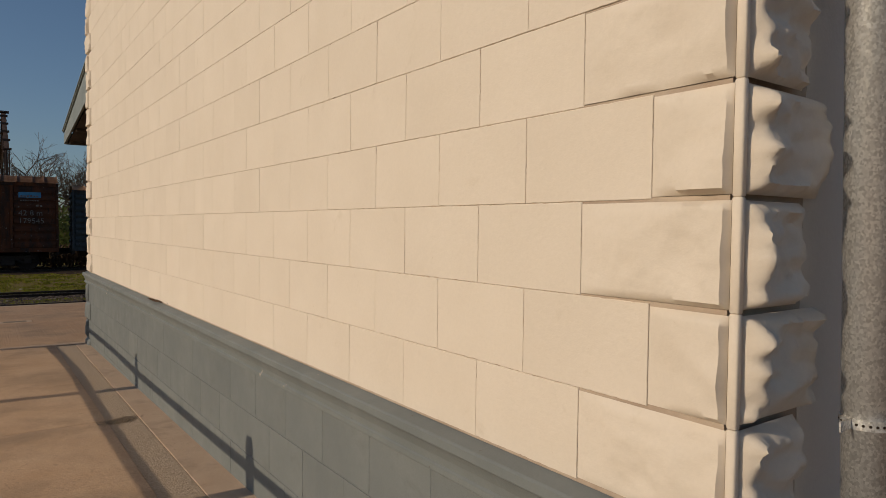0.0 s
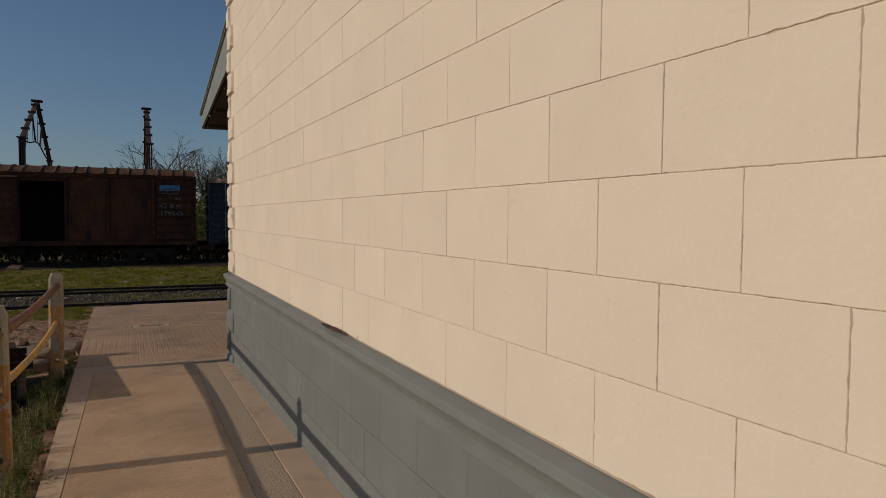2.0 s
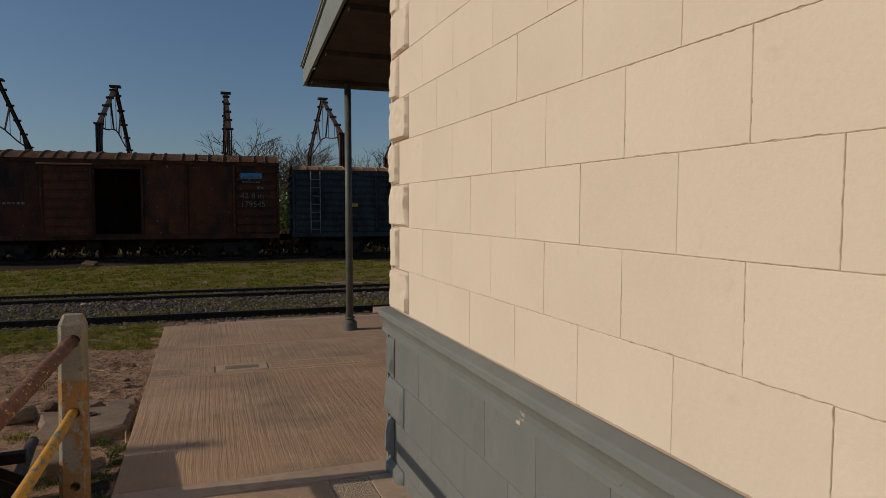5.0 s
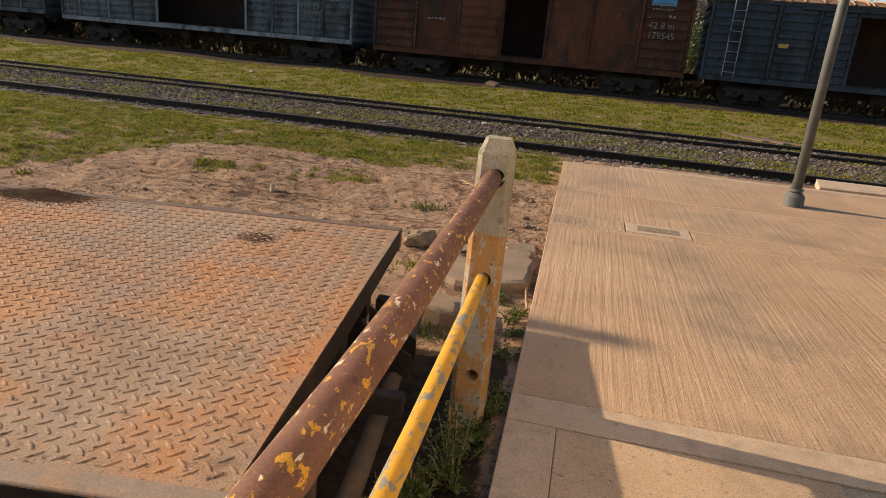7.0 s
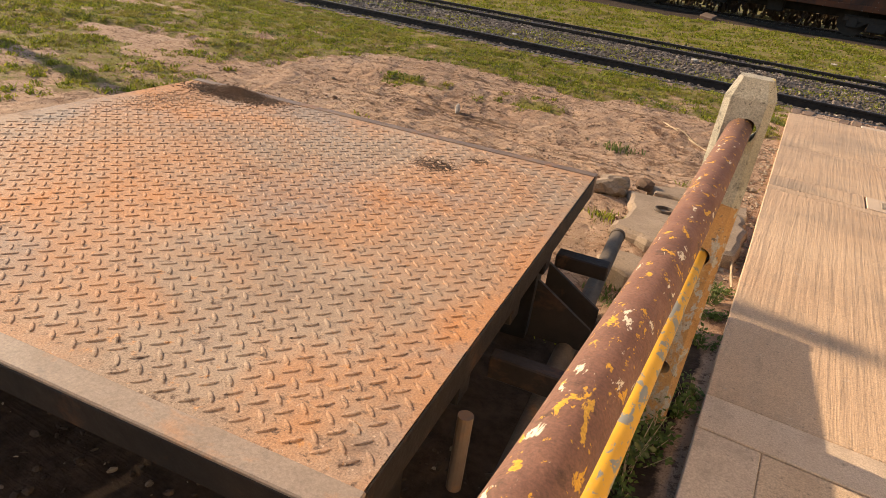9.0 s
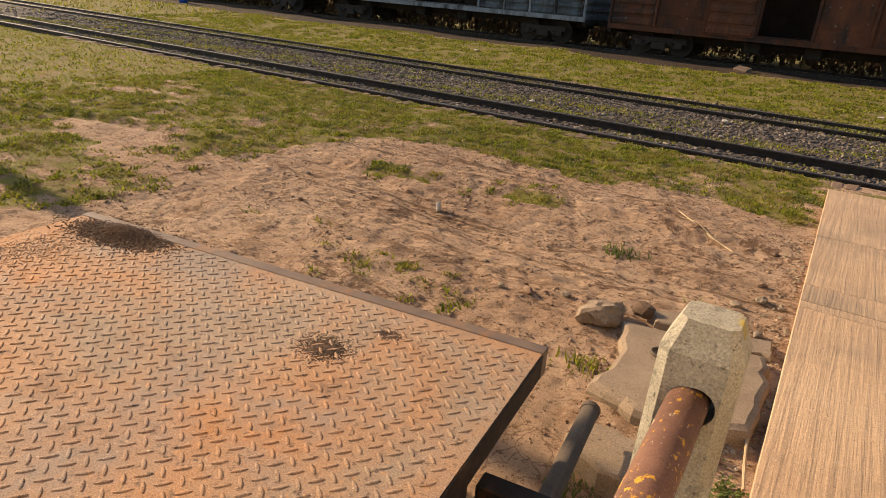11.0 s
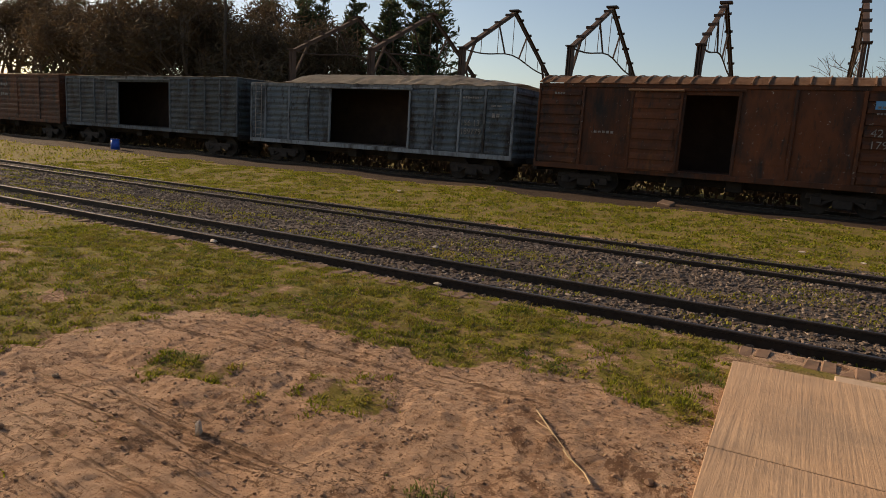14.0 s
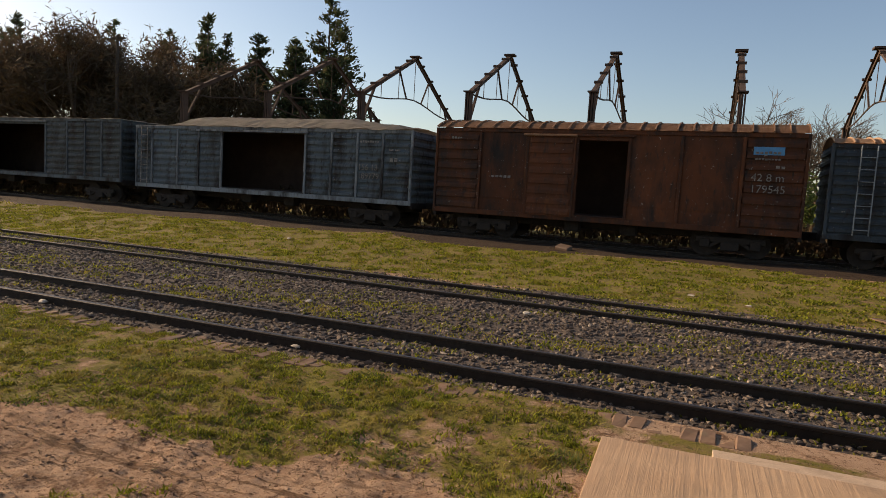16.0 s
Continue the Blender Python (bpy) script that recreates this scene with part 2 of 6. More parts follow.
M_STONE = crumb_mat("ballast_stone", (0.055, 0.040, 0.032), (0.19, 0.145, 0.112), (0.36, 0.29, 0.225), 0.86)
M_CRUMB = crumb_mat("soil_crumbs", (0.15, 0.085, 0.05), (0.36, 0.225, 0.14), (0.50, 0.35, 0.24), 0.85)
M_PEBBLE = crumb_mat("dark_soil_pebbles", (0.030, 0.020, 0.014), (0.085, 0.058, 0.04), (0.30, 0.24, 0.18), 0.88)
M_DSOIL = surf("dark_soil_crumbs", (0.075, 0.045, 0.028), (0.17, 0.10, 0.062), 9, 0.95, bump=0.8, bump_scale=90, bump_dist=0.01)
M_WHITE = surf("pale_litter", (0.34, 0.29, 0.23), (0.50, 0.44, 0.37), 8, 0.8, bump=0.5, bump_scale=60, grain=0.3)
M_TWIG = surf("dry_twig", (0.34, 0.24, 0.14), (0.46, 0.34, 0.21), 14, 0.85, bump=0.3, bump_scale=80)
M_BLUE = surf("blue_plastic", (0.02, 0.09, 0.42), (0.03, 0.12, 0.5), 4, 0.45, bump=0)
M_BARK = surf("dark_bark", (0.055, 0.040, 0.030), (0.10, 0.075, 0.055), 9, 0.9, bump=0.8, bump_scale=40, bump_dist=0.02)
M_BARE = surf("bare_branches", (0.10, 0.075, 0.055), (0.16, 0.12, 0.09), 3, 0.9, bump=0)


def leaf_mat(name, c1, c2, c3, trans=0.25):
    m, nt, b = nodes_of(name)
    g = nt.nodes.new("ShaderNodeNewGeometry")
    col = mix(nt, ramp(nt, g.outputs["Random Per Island"], 0, 1), c1, c2)
    col = mix(nt, ramp(nt, noise_tex(nt, coords(nt), 2.3), 0.48, 0.70), col, c3)
    nt.links.new(col, b.inputs["Base Color"])
    b.inputs["Roughness"].default_value = 0.75
    b.inputs["Specular IOR Level"].default_value = 0.2
    tr = nt.nodes.new("ShaderNodeBsdfTranslucent")
    nt.links.new(col, tr.inputs[0])
    ms = nt.nodes.new("ShaderNodeMixShader")
    ms.inputs[0].default_value = trans
    nt.links.new(b.outputs[0], ms.inputs[1])
    nt.links.new(tr.outputs[0], ms.inputs[2])
    nt.links.new(ms.outputs[0], nt.nodes["Material Output"].inputs[0])
    return m


M_GRASS = leaf_mat("grass_blades", (0.070, 0.085, 0.010), (0.33, 0.335, 0.032), (0.30, 0.225, 0.060), 0.4)
M_WEED = leaf_mat("weed_leaves", (0.075, 0.115, 0.025), (0.14, 0.17, 0.045), (0.17, 0.155, 0.06), 0.4)
M_DRY = leaf_mat("dry_grass", (0.30, 0.22, 0.11), (0.22, 0.17, 0.07), (0.14, 0.14, 0.05), 0.3)
M_CONIFER = leaf_mat("conifer_sprays", (0.035, 0.055, 0.028), (0.075, 0.10, 0.045), (0.13, 0.095, 0.045), 0.35)
M_BROWNLEAF = leaf_mat("withered_foliage", (0.070, 0.046, 0.029), (0.125, 0.083, 0.048), (0.085, 0.07, 0.034), 0.25)


def ground_mat():
    m, nt, b = nodes_of("ground")
    v = coords(nt, U, False)
    at = nt.nodes.new("ShaderNodeAttribute")
    at.attribute_name = "cover"
    sep = nt.nodes.new("ShaderNodeSeparateColor")
    nt.links.new(at.outputs["Color"], sep.inputs[0])
    soil = mix(nt, ramp(nt, noise_tex(nt, v, 0.9, 8), 0.3, 0.7), (0.365, 0.222, 0.138), (0.47, 0.312, 0.205))
    soil = mix(nt, ramp(nt, noise_tex(nt, v, 6, 8, 0.7), 0.52, 0.62), soil, (0.30, 0.175, 0.105))
    mp = nt.nodes.new("ShaderNodeMapping")
    mp.inputs["Rotation"].default_value = (0, 0, -0.16)
    mp.inputs["Scale"].default_value = (0.7, 9, 1)
    nt.links.new(v, mp.inputs[0])
    streak = noise_tex(nt, mp.outputs[0], 1.6, 8, 0.75, 0.6)
    soil = mix(nt, ramp(nt, streak, 0.61, 0.74), soil, (0.27, 0.158, 0.095))
    soil = mix(nt, ramp(nt, streak, 0.40, 0.26), soil, (0.50, 0.335, 0.225))
    clod = noise_tex(nt, v, 2.6, 12, 0.82, 0.4)
    soil = mix(nt, ramp(nt, clod, 0.545, 0.585), soil, (0.16, 0.088, 0.052))
    soil = mix(nt, ramp(nt, noise_tex(nt, v, 26, 6, 0.75), 0.57, 0.61), soil, (0.15, 0.083, 0.048))
    soil = mix(nt, ramp(nt, noise_tex(nt, v, 90, 4, 0.6), 0.62, 0.72), soil, (0.56, 0.43, 0.31))
    soil = mix(nt, ramp(nt, noise_tex(nt, v, 150, 4, 0.7), 0.57, 0.64), soil, (0.19, 0.11, 0.065))
    vor = nt.nodes.new("ShaderNodeTexVoronoi")
    vor.feature = "DISTANCE_TO_EDGE"
    vor.inputs["Scale"].default_value = 6.5
    warp = nt.nodes.new("ShaderNodeVectorMath")
    warp.operation = "MULTIPLY_ADD"
    nz = nt.nodes.new("ShaderNodeTexNoise")
    nz.inputs["Scale"].default_value = 5.0
    nz.inputs["Detail"].default_value = 6.0
    nt.links.new(v, nz.inputs["Vector"])
    nt.links.new(nz.outputs["Color"], warp.inputs[0])
    warp.inputs[1].default_value = (0.35, 0.35, 0)
    nt.links.new(v, warp.inputs[2])
    nt.links.new(warp.outputs[0], vor.inputs["Vector"])
    crack = nt.nodes.new("ShaderNodeMath")
    crack.operation = "MULTIPLY"
    nt.links.new(ramp(nt, vor.outputs["Distance"], 0.035, 0.0), crack.inputs[0])
    nt.links.new(ramp(nt, noise_tex(nt, v, 1.7, 4), 0.46, 0.60), crack.inputs[1])
    soil = mix(nt, crack.outputs[0], soil, (0.13, 0.072, 0.042))
    mp2 = nt.nodes.new("ShaderNodeMapping")
    mp2.inputs["Rotation"].default_value = (0, 0, -0.14)
    mp2.inputs["Scale"].default_value = (0.55, 15, 1)
    nt.links.new(v, mp2.inputs[0])
    tread = nt.nodes.new("ShaderNodeMath")
    tread.operation = "MULTIPLY"
    nt.links.new(ramp(nt, noise_tex(nt, mp2.outputs[0], 1.3, 9, 0.72, 0.4), 0.55, 0.62), tread.inputs[0])
    nt.links.new(at.outputs["Alpha"], tread.inputs[1])
    soil = mix(nt, tread.outputs[0], soil, (0.22, 0.125, 0.074))
    turf = mix(nt, ramp(nt, noise_tex(nt, v, 1.4, 8, 0.7), 0.3, 0.7), (0.145, 0.135, 0.020), (0.215, 0.165, 0.045))
    turf = mix(nt, ramp(nt, noise_tex(nt, v, 5.0, 12, 0.82), 0.50, 0.56), turf, (0.235, 0.145, 0.08))
    turf = mix(nt, ramp(nt, noise_tex(nt, v, 14, 8, 0.85), 0.54, 0.60), turf, (0.060, 0.062, 0.010))
    turf = mix(nt, ramp(nt, noise_tex(nt, v, 70, 4, 0.7), 0.57, 0.70), turf, (0.30, 0.225, 0.10))
    grit = mix(nt, ramp(nt, noise_tex(nt, v, 40, 5, 0.7), 0.35, 0.7), (0.075, 0.06, 0.05), (0.17, 0.135, 0.11))
    # dark soil, with the shade under platform and wagons put into its tone
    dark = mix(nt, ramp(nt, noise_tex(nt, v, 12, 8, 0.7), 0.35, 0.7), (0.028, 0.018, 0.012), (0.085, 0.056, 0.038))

    def cut(ch, k):
        s = nt.nodes.new("ShaderNodeMath")
        s.operation = "MULTIPLY_ADD"
        nt.links.new(noise_tex(nt, v, k, 9, 0.75), s.inputs[0])
        s.inputs[1].default_value = 0.9
        nt.links.new(ch, s.inputs[2])
        return ramp(nt, s.outputs[0], 0.90, 1.0)

    col = mix(nt, cut(sep.outputs["Red"], 2.2), soil, turf)
    col = mix(nt, cut(sep.outputs["Green"], 3.0), col, grit)
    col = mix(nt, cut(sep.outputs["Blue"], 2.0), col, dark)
    nt.links.new(col, b.inputs["Base Color"])
    b.inputs["Roughness"].default_value = 0.95
    b.inputs["Specular IOR Level"].default_value = 0.15
    bp = nt.nodes.new("ShaderNodeBump")
    bp.inputs["Strength"].default_value = 1.0
    bp.inputs["Distance"].default_value = 0.022
    hs = nt.nodes.new("ShaderNodeMath")
    hs.operation = "MULTIPLY_ADD"
    nt.links.new(streak, hs.inputs[0])
    hs.inputs[1].default_value = 1.1
    nt.links.new(noise_tex(nt, v, 17, 6, 0.75), hs.inputs[2])
    h2 = nt.nodes.new("ShaderNodeMath")
    h2.operation = "SUBTRACT"
    nt.links.new(hs.outputs[0], h2.inputs[0])
    nt.links.new(tread.outputs[0], h2.inputs[1])
    nt.links.new(h2.outputs[0], bp.inputs["Height"])
    nt.links.new(bp.outputs[0], b.inputs["Normal"])
    return m


M_GROUND = ground_mat()


def wagon_paint(name, c1, c2, rust, amount):
    return surf(name, c1, c2, 1.6, 0.75, bump=0.3, bump_scale=25, bump_dist=0.006, stretch=(1, 1, 0.6),
                layers=((rust, 1.3, 0.62 - amount, 0.85 - amount, (1, 1, 0.45)), ((0.022, 0.016, 0.013), 1.5, 0.48, 0.66, (1, 1, 0.3)), ((0.03, 0.02, 0.015), 8, 0.55, 0.70, (1, 1, 0.25)),
                        ((0.30, 0.27, 0.24), 11, 0.645, 0.69, (1, 1, 1))), vary=0.3)


M_WRUST = wagon_paint("rust_red_wagon_paint", (0.145, 0.043, 0.014), (0.072, 0.025, 0.010), (0.225, 0.082, 0.022), 0.03)
M_WBLUE = wagon_paint("blue_grey_wagon_paint", (0.076, 0.100, 0.113), (0.108, 0.128, 0.138), (0.15, 0.085, 0.05), -0.05)
M_WGREY = wagon_paint("faded_grey_wagon_paint", (0.050, 0.062, 0.064), (0.072, 0.082, 0.081), (0.09, 0.052, 0.032), 0.0)
M_WDARK = wagon_paint("dark_blue_wagon_paint", (0.034, 0.048, 0.060), (0.052, 0.066, 0.076), (0.08, 0.047, 0.03), -0.03)
M_WTRIM = wagon_paint("pale_grey_wagon_trim", (0.28, 0.31, 0.325), (0.17, 0.19, 0.20), (0.14, 0.08, 0.05), -0.03)
M_ROOFR = surf("rusty_wagon_roof", (0.21, 0.105, 0.055), (0.29, 0.16, 0.09), 2.2, 0.8, bump=0.4, bump_scale=18, layers=(((0.38, 0.26, 0.17), 5, 0.60, 0.75, U), ((0.10, 0.05, 0.03), 3, 0.6, 0.8, U)))
M_ROOFO = surf("sun_bleached_roof", (0.42, 0.24, 0.13), (0.52, 0.32, 0.19), 2.5, 0.8, bump=0.4, bump_scale=18, layers=(((0.25, 0.13, 0.07), 4, 0.58, 0.75, U),))
M_ROOFG = surf("grey_felted_roof", (0.27, 0.235, 0.19), (0.37, 0.32, 0.26), 1.4, 0.85, bump=0.8, bump_scale=9, bump_dist=0.03, layers=(((0.16, 0.12, 0.09), 3.3, 0.55, 0.75, (0.5, 1, 1)),))
# very dark tone puts shade into the interiors, so open doorways read dark
M_INSIDE = surf("shade_toned_wagon_interior", (0.045, 0.028, 0.022), (0.07, 0.045, 0.034), 2, 0.9, bump=0.2)
M_UNDER = surf("dark_underframe", (0.022, 0.018, 0.016), (0.045, 0.034, 0.027), 5, 0.85, bump=0.3)
M_LETTER = surf("faded_white_lettering", (0.30, 0.28, 0.25), (0.10, 0.085, 0.075), 14, 0.8, bump=0, vary=0)
M_SIGNBLUE = surf("faded_blue_panel", (0.06, 0.22, 0.42), (0.10, 0.30, 0.50), 9, 0.7, bump=0, vary=0)
M_RUSTLINE = surf("rusty_truss_steel", (0.060, 0.038, 0.028), (0.10, 0.06, 0.042), 2, 0.85, bump=0.2, layers=(((0.20, 0.11, 0.06), 1.5, 0.6, 0.8, U),))


# ---- mesh helpers ----
def finish(name, me, material, parent=None, label="", smooth=False):
    me.materials.append(material)
    if smooth:
        me.polygons.foreach_set("use_smooth", [True] * len(me.polygons))
    ob = new(name, me)
    if parent is not None:
        ob.parent = parent
    if label:
        ob["label"] = label
    return ob


def part(name, bm, material, parent, label="", smooth=False):
    me = bpy.data.meshes.new(name)
    bm.to_mesh(me)
    bm.free()
    return finish(name, me, material, parent, label, smooth)


def raw(name, verts, faces, material, parent=None, label="", smooth=False):
    me = bpy.data.meshes.new(name)
    me.from_pydata([tuple(v) for v in verts], [], faces)
    return finish(name, me, material, parent, label, smooth)


def add_box(bm, lo, hi, bevel=0.0, m=None, seg=1):
    c = [(a + b) / 2 for a, b in zip(lo, hi)]
    s = [b - a for a, b in zip(lo, hi)]
    r = bmesh.ops.create_cube(bm, size=1, matrix=(m or Matrix()) @ Matrix.Translation(c) @ Matrix.Diagonal((*s, 1)))
    if bevel:
        es = list({e for v in r["verts"] for e in v.link_edges})
        bmesh.ops.bevel(bm, geom=es, offset=bevel, segments=seg, affect="EDGES", profile=0.6)
    return bm


def box(lo, hi, bevel=0.0, m=None, seg=1):
    return add_box(bmesh.new(), lo, hi, bevel, m, seg)


def add_rod(bm, a, b, r, r2=None, n=12):
    a, b = Vector(a), Vector(b)
    d = b - a
    q = d.to_track_quat("Z", "Y").to_matrix().to_4x4()
    bmesh.ops.create_cone(bm, cap_ends=True, segments=n, radius1=r, radius2=r if r2 is None else r2, depth=d.length,
                          matrix=Matrix.Translation((a + b) / 2) @ q)
    return bm


def rod(a, b, r, r2=None, n=12):
    return add_rod(bmesh.new(), a, b, r, r2, n)


def add_beam(bm, a, b, wd, ht):
    """A straight bar of rectangular section from a to b."""
    a, b = Vector(a), Vector(b)
    d = b - a
    q = d.to_track_quat("Y", "Z").to_matrix().to_4x4()
    bmesh.ops.create_cube(bm, size=1, matrix=Matrix.Translation((a + b) / 2) @ q @ Matrix.Diagonal((wd, d.length, ht, 1)))
    return bm


def extrude_profile(bm, prof, p0, p1):
    """A profile of (across, up) points swept from p0 to p1 (level)."""
    p0, p1 = Vector(p0), Vector(p1)
    d = (p1 - p0).normalized()
    side = Vector((-d.y, d.x, 0))
    rows = []
    for p in (p0, p1):
        rows.append([bm.verts.new(p + side * u + Vector((0, 0, v))) for u, v in prof])
    n = len(prof)
    for i in range(n):
        j = (i + 1) % n
        bm.faces.new((rows[0][i], rows[0][j], rows[1][j], rows[1][i]))
    bm.faces.new(rows[0])
    bm.faces.new(list(reversed(rows[1])))
    bmesh.ops.recalc_face_normals(bm, faces=bm.faces[:])
    return bm


def letters(words, size, material, parent, m, label=""):
    cu = bpy.data.curves.new("lettering", "FONT")
    cu.body, cu.size, cu.extrude = words, size, 0.003
    tmp = new("lettering", cu)
    me = bpy.data.meshes.new_from_object(tmp.evaluated_get(bpy.context.evaluated_depsgraph_get()))
    bpy.data.objects.remove(tmp)
    ob = finish("lettering", me, material, parent, label)
    ob.matrix_basis = m
    return ob


def empty(name, m, label="", category="", group="", kind=""):
    ob = new(name)
    ob.matrix_basis = m
    return tagged(ob, label, category, group, kind)


# ---- ground ----
def sst(a, b, x):
    t = np.clip((np.asarray(x, float) - a) / (b - a), 0, 1)
    return t * t * (3 - 2 * t)


def wob(x, y, s=1.0, k=0.0):
    """A smooth uneven field between about -1 and 1."""
    x, y = np.asarray(x, float) * s, np.asarray(y, float) * s
    return (np.sin(1.3 * x + 0.7 * y + k) + np.sin(-0.8 * x + 1.9 * y + 1.7 * k + 1) + np.sin(2.7 * x + 1.1 * y + 2.3 + k) * 0.6
            + np.sin(3.1 * y - 2.2 * x + 0.4 + 3 * k) * 0.5) / 2.6


LATTICE = np.random.RandomState(77).uniform(0, 1, (256, 256))


def grainy(x, y, s, k=0):
    """Smooth random noise from 0 to 1, s cells a metre."""
    x, y = np.asarray(x, float) * s + 31.7 * k, np.asarray(y, float) * s + 17.3 * k
    i, j = np.floor(x).astype(int), np.floor(y).astype(int)
    u, v = x - i, y - j
    u, v = u * u * (3 - 2 * u), v * v * (3 - 2 * v)
    a, b = LATTICE[i & 255, j & 255], LATTICE[(i + 1) & 255, j & 255]
    c, d = LATTICE[i & 255, (j + 1) & 255], LATTICE[(i + 1) & 255, (j + 1) & 255]
    return (a * (1 - u) + b * u) * (1 - v) + (c * (1 - u) + d * u) * v


def rough_field(x, y, s, k=0):
    return (grainy(x, y, s, k) + 0.6 * grainy(x, y, s * 2.3, k + 1) + 0.4 * grainy(x, y, s * 5.1, k + 2)) / 2.0


def edge_x(y):
    """The walkway's outer edge."""
    return -1.385 - 0.0185 * y


def soil_edge(x):
    """The line past which the bare soil turns to turf."""
    return 12.0 + 0.10 * (np.asarray(x, float) + 3.5)


def ruts(x, y):
    """How far old tyre prints mark the soil, 0 to 1."""
    a = np.exp(-((y - (11.55 + 0.20 * (x + 4))) / 0.30) ** 2) * sst(-6.2, -5.2, x)
    b = np.exp(-((y - (10.0 + 0.02 * (x + 4) - 0.03 * (x + 4) ** 2)) / 0.28) ** 2) * sst(-5.8, -4.8, x)
    c = 0.8 * np.exp(-((y - (9.5 - 0.12 * (x + 4))) / 0.16) ** 2) * sst(-5.2, -4.6, x) * sst(-2.2, -2.8, x)
    return np.clip(np.maximum.reduce([a, b, c]) * (0.5 + rough_field(x, y, 1.5, 6)), 0, 1)


def ground_z(x, y):
    x, y = np.asarray(x, float), np.asarray(y, float)
    z = -0.06 - 0.268 * sst(13.85, 14.2, y) + 0.03 * sst(17.0, 18.3, y) + 0.235 * sst(21.5, 27.0, y)
    out = sst(0.0, 0.5, edge_x(y) - x) * (1 - sst(13.5, 13.9, y))
    z = z + out * 0.018 * wob(x, y, 1.1) + (0.010 * wob(x, y, 4.0, 2) + 0.006 * wob(x, y, 11.0, 4) + 0.003 * wob(x, y, 23.0, 7)) * sst(13.9, 13.5, y)
    under = sst(-4.6, -4.2, x) * sst(-1.5, -1.9, x) * sst(8.6, 8.0, y) * sst(-20, -19, y)
    z = z - 0.10 * under + 0.05 * sst(21, 24, y) * wob(x, y, 0.7, 4)
    rut = np.abs(y - (10.75 + 0.13 * (x + 4) - 0.02 * (x + 4) ** 2) + 0.08 * wob(x, y, 0.8, 1))
    z = z - 0.030 * np.exp(-(rut / 0.10) ** 2) * out + 0.022 * np.exp(-((rut - 0.2) / 0.08) ** 2) * out
    z = z - 0.012 * ruts(x, y) * out
    z = z + 0.026 * (rough_field(x, y, 7.0, 3) - 0.5) * sst(13.9, 13.6, y) * out
    clod = rough_field(x, y, 19.0, 11) - 0.5
    z = z + 0.020 * clod * (0.4 + 1.2 * rough_field(x, y, 1.3, 5)) * sst(13.9, 13.6, y) * out * sst(-7, -6, x) * sst(8.2, 8.5, y)
    rut2 = np.abs(y - (9.75 - 0.30 * (x + 3)) + 0.06 * wob(x, y, 0.9, 5))
    z = z - 0.026 * np.exp(-(rut2 / 0.09) ** 2) * out
    return z


def turf_share(x, y):
    """How far the ground is covered with turf, 0 to 1."""
    x, y = np.asarray(x, float), np.asarray(y, float)
    g = sst(-0.5, 0.7, y - soil_edge(x) + 0.55 * wob(x, y, 1.0, 3))
    patch = np.exp(-(((x + 4.55) / 0.62) ** 2 + ((y - 10.66) / 0.30) ** 2)) + 0.8 * np.exp(-(((x + 3.65) / 0.32) ** 2 + ((y - 10.9) / 0.34) ** 2))
    corner = 0.9 * np.exp(-(((x + 1.86) / 0.34) ** 2 + ((y - 12.4) / 0.8) ** 2))
    left = sst(-5.3, -6.3, x + 0.25 * wob(x, y, 1.2, 2)) * (0.82 + 0.18 * wob(x, y, 0.8, 7)) - 0.95 * np.exp(-(((x + 7.5) / 0.75) ** 2 + ((y - 9.75) / 0.42) ** 2))
    thin = 0.42 * np.exp(-(((x + 4.0) / 0.9) ** 2 + ((y - 8.95) / 0.35) ** 2)) + 0.35 * np.exp(-(((x + 5.2) / 0.5) ** 2 + ((y - 9.6) / 0.5) ** 2))
    g = np.maximum.reduce([g, 0.95 * patch, corner, left, thin])
    rag = 3.2 * (rough_field(x, y, 2.2, 8) - 0.5)
    g = np.clip(g + 0.42 * rag * np.clip(1.25 - np.abs(g - 0.5) * 1.2, 0, 1) - 0.10, 0, 1)
    g = g * (1 - 0.40 * sst(-3.4, -2.2, x) * sst(11.8, 12.4, y) * sst(14.2, 13.9, y))
    strip = sst(13.5, 13.75, y) * sst(14.1, 13.95, y) * sst(-1.7, -1.5, x)
    g = g * (1 - strip)
    g = g * (1 - 0.75 * sst(13.9, 14.1, y) * sst(21.6, 20.9, y))
    g = g * (1 - sst(26.6, 27.8, y + 0.6 * wob(x, y, 0.5, 2)) * sst(34, 32, y))
    return np.clip(g, 0, 1)


def grit_share(x, y):
    return sst(13.9, 14.15, y) * sst(21.5, 20.8, y + 0.3 * wob(x, y, 0.8, 9))


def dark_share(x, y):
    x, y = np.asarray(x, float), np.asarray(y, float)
    # dark dirt before the wagons, carried on through the shade beneath them
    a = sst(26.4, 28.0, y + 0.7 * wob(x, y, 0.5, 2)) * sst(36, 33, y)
    # dark soil under the weighing platform, its shade included in the tone
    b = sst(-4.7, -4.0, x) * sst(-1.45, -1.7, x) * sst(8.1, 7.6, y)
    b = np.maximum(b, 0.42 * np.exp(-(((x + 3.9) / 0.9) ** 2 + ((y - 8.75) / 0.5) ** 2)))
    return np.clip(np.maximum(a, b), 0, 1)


def steps(*spans):
    """Grid lines: (from, to, spacing) spans, joined."""
    out = []
    for a, b, d in spans:
        out.extend(np.arange(a, b - 1e-6, d))
    out.append(spans[-1][1])
    return np.array(out)


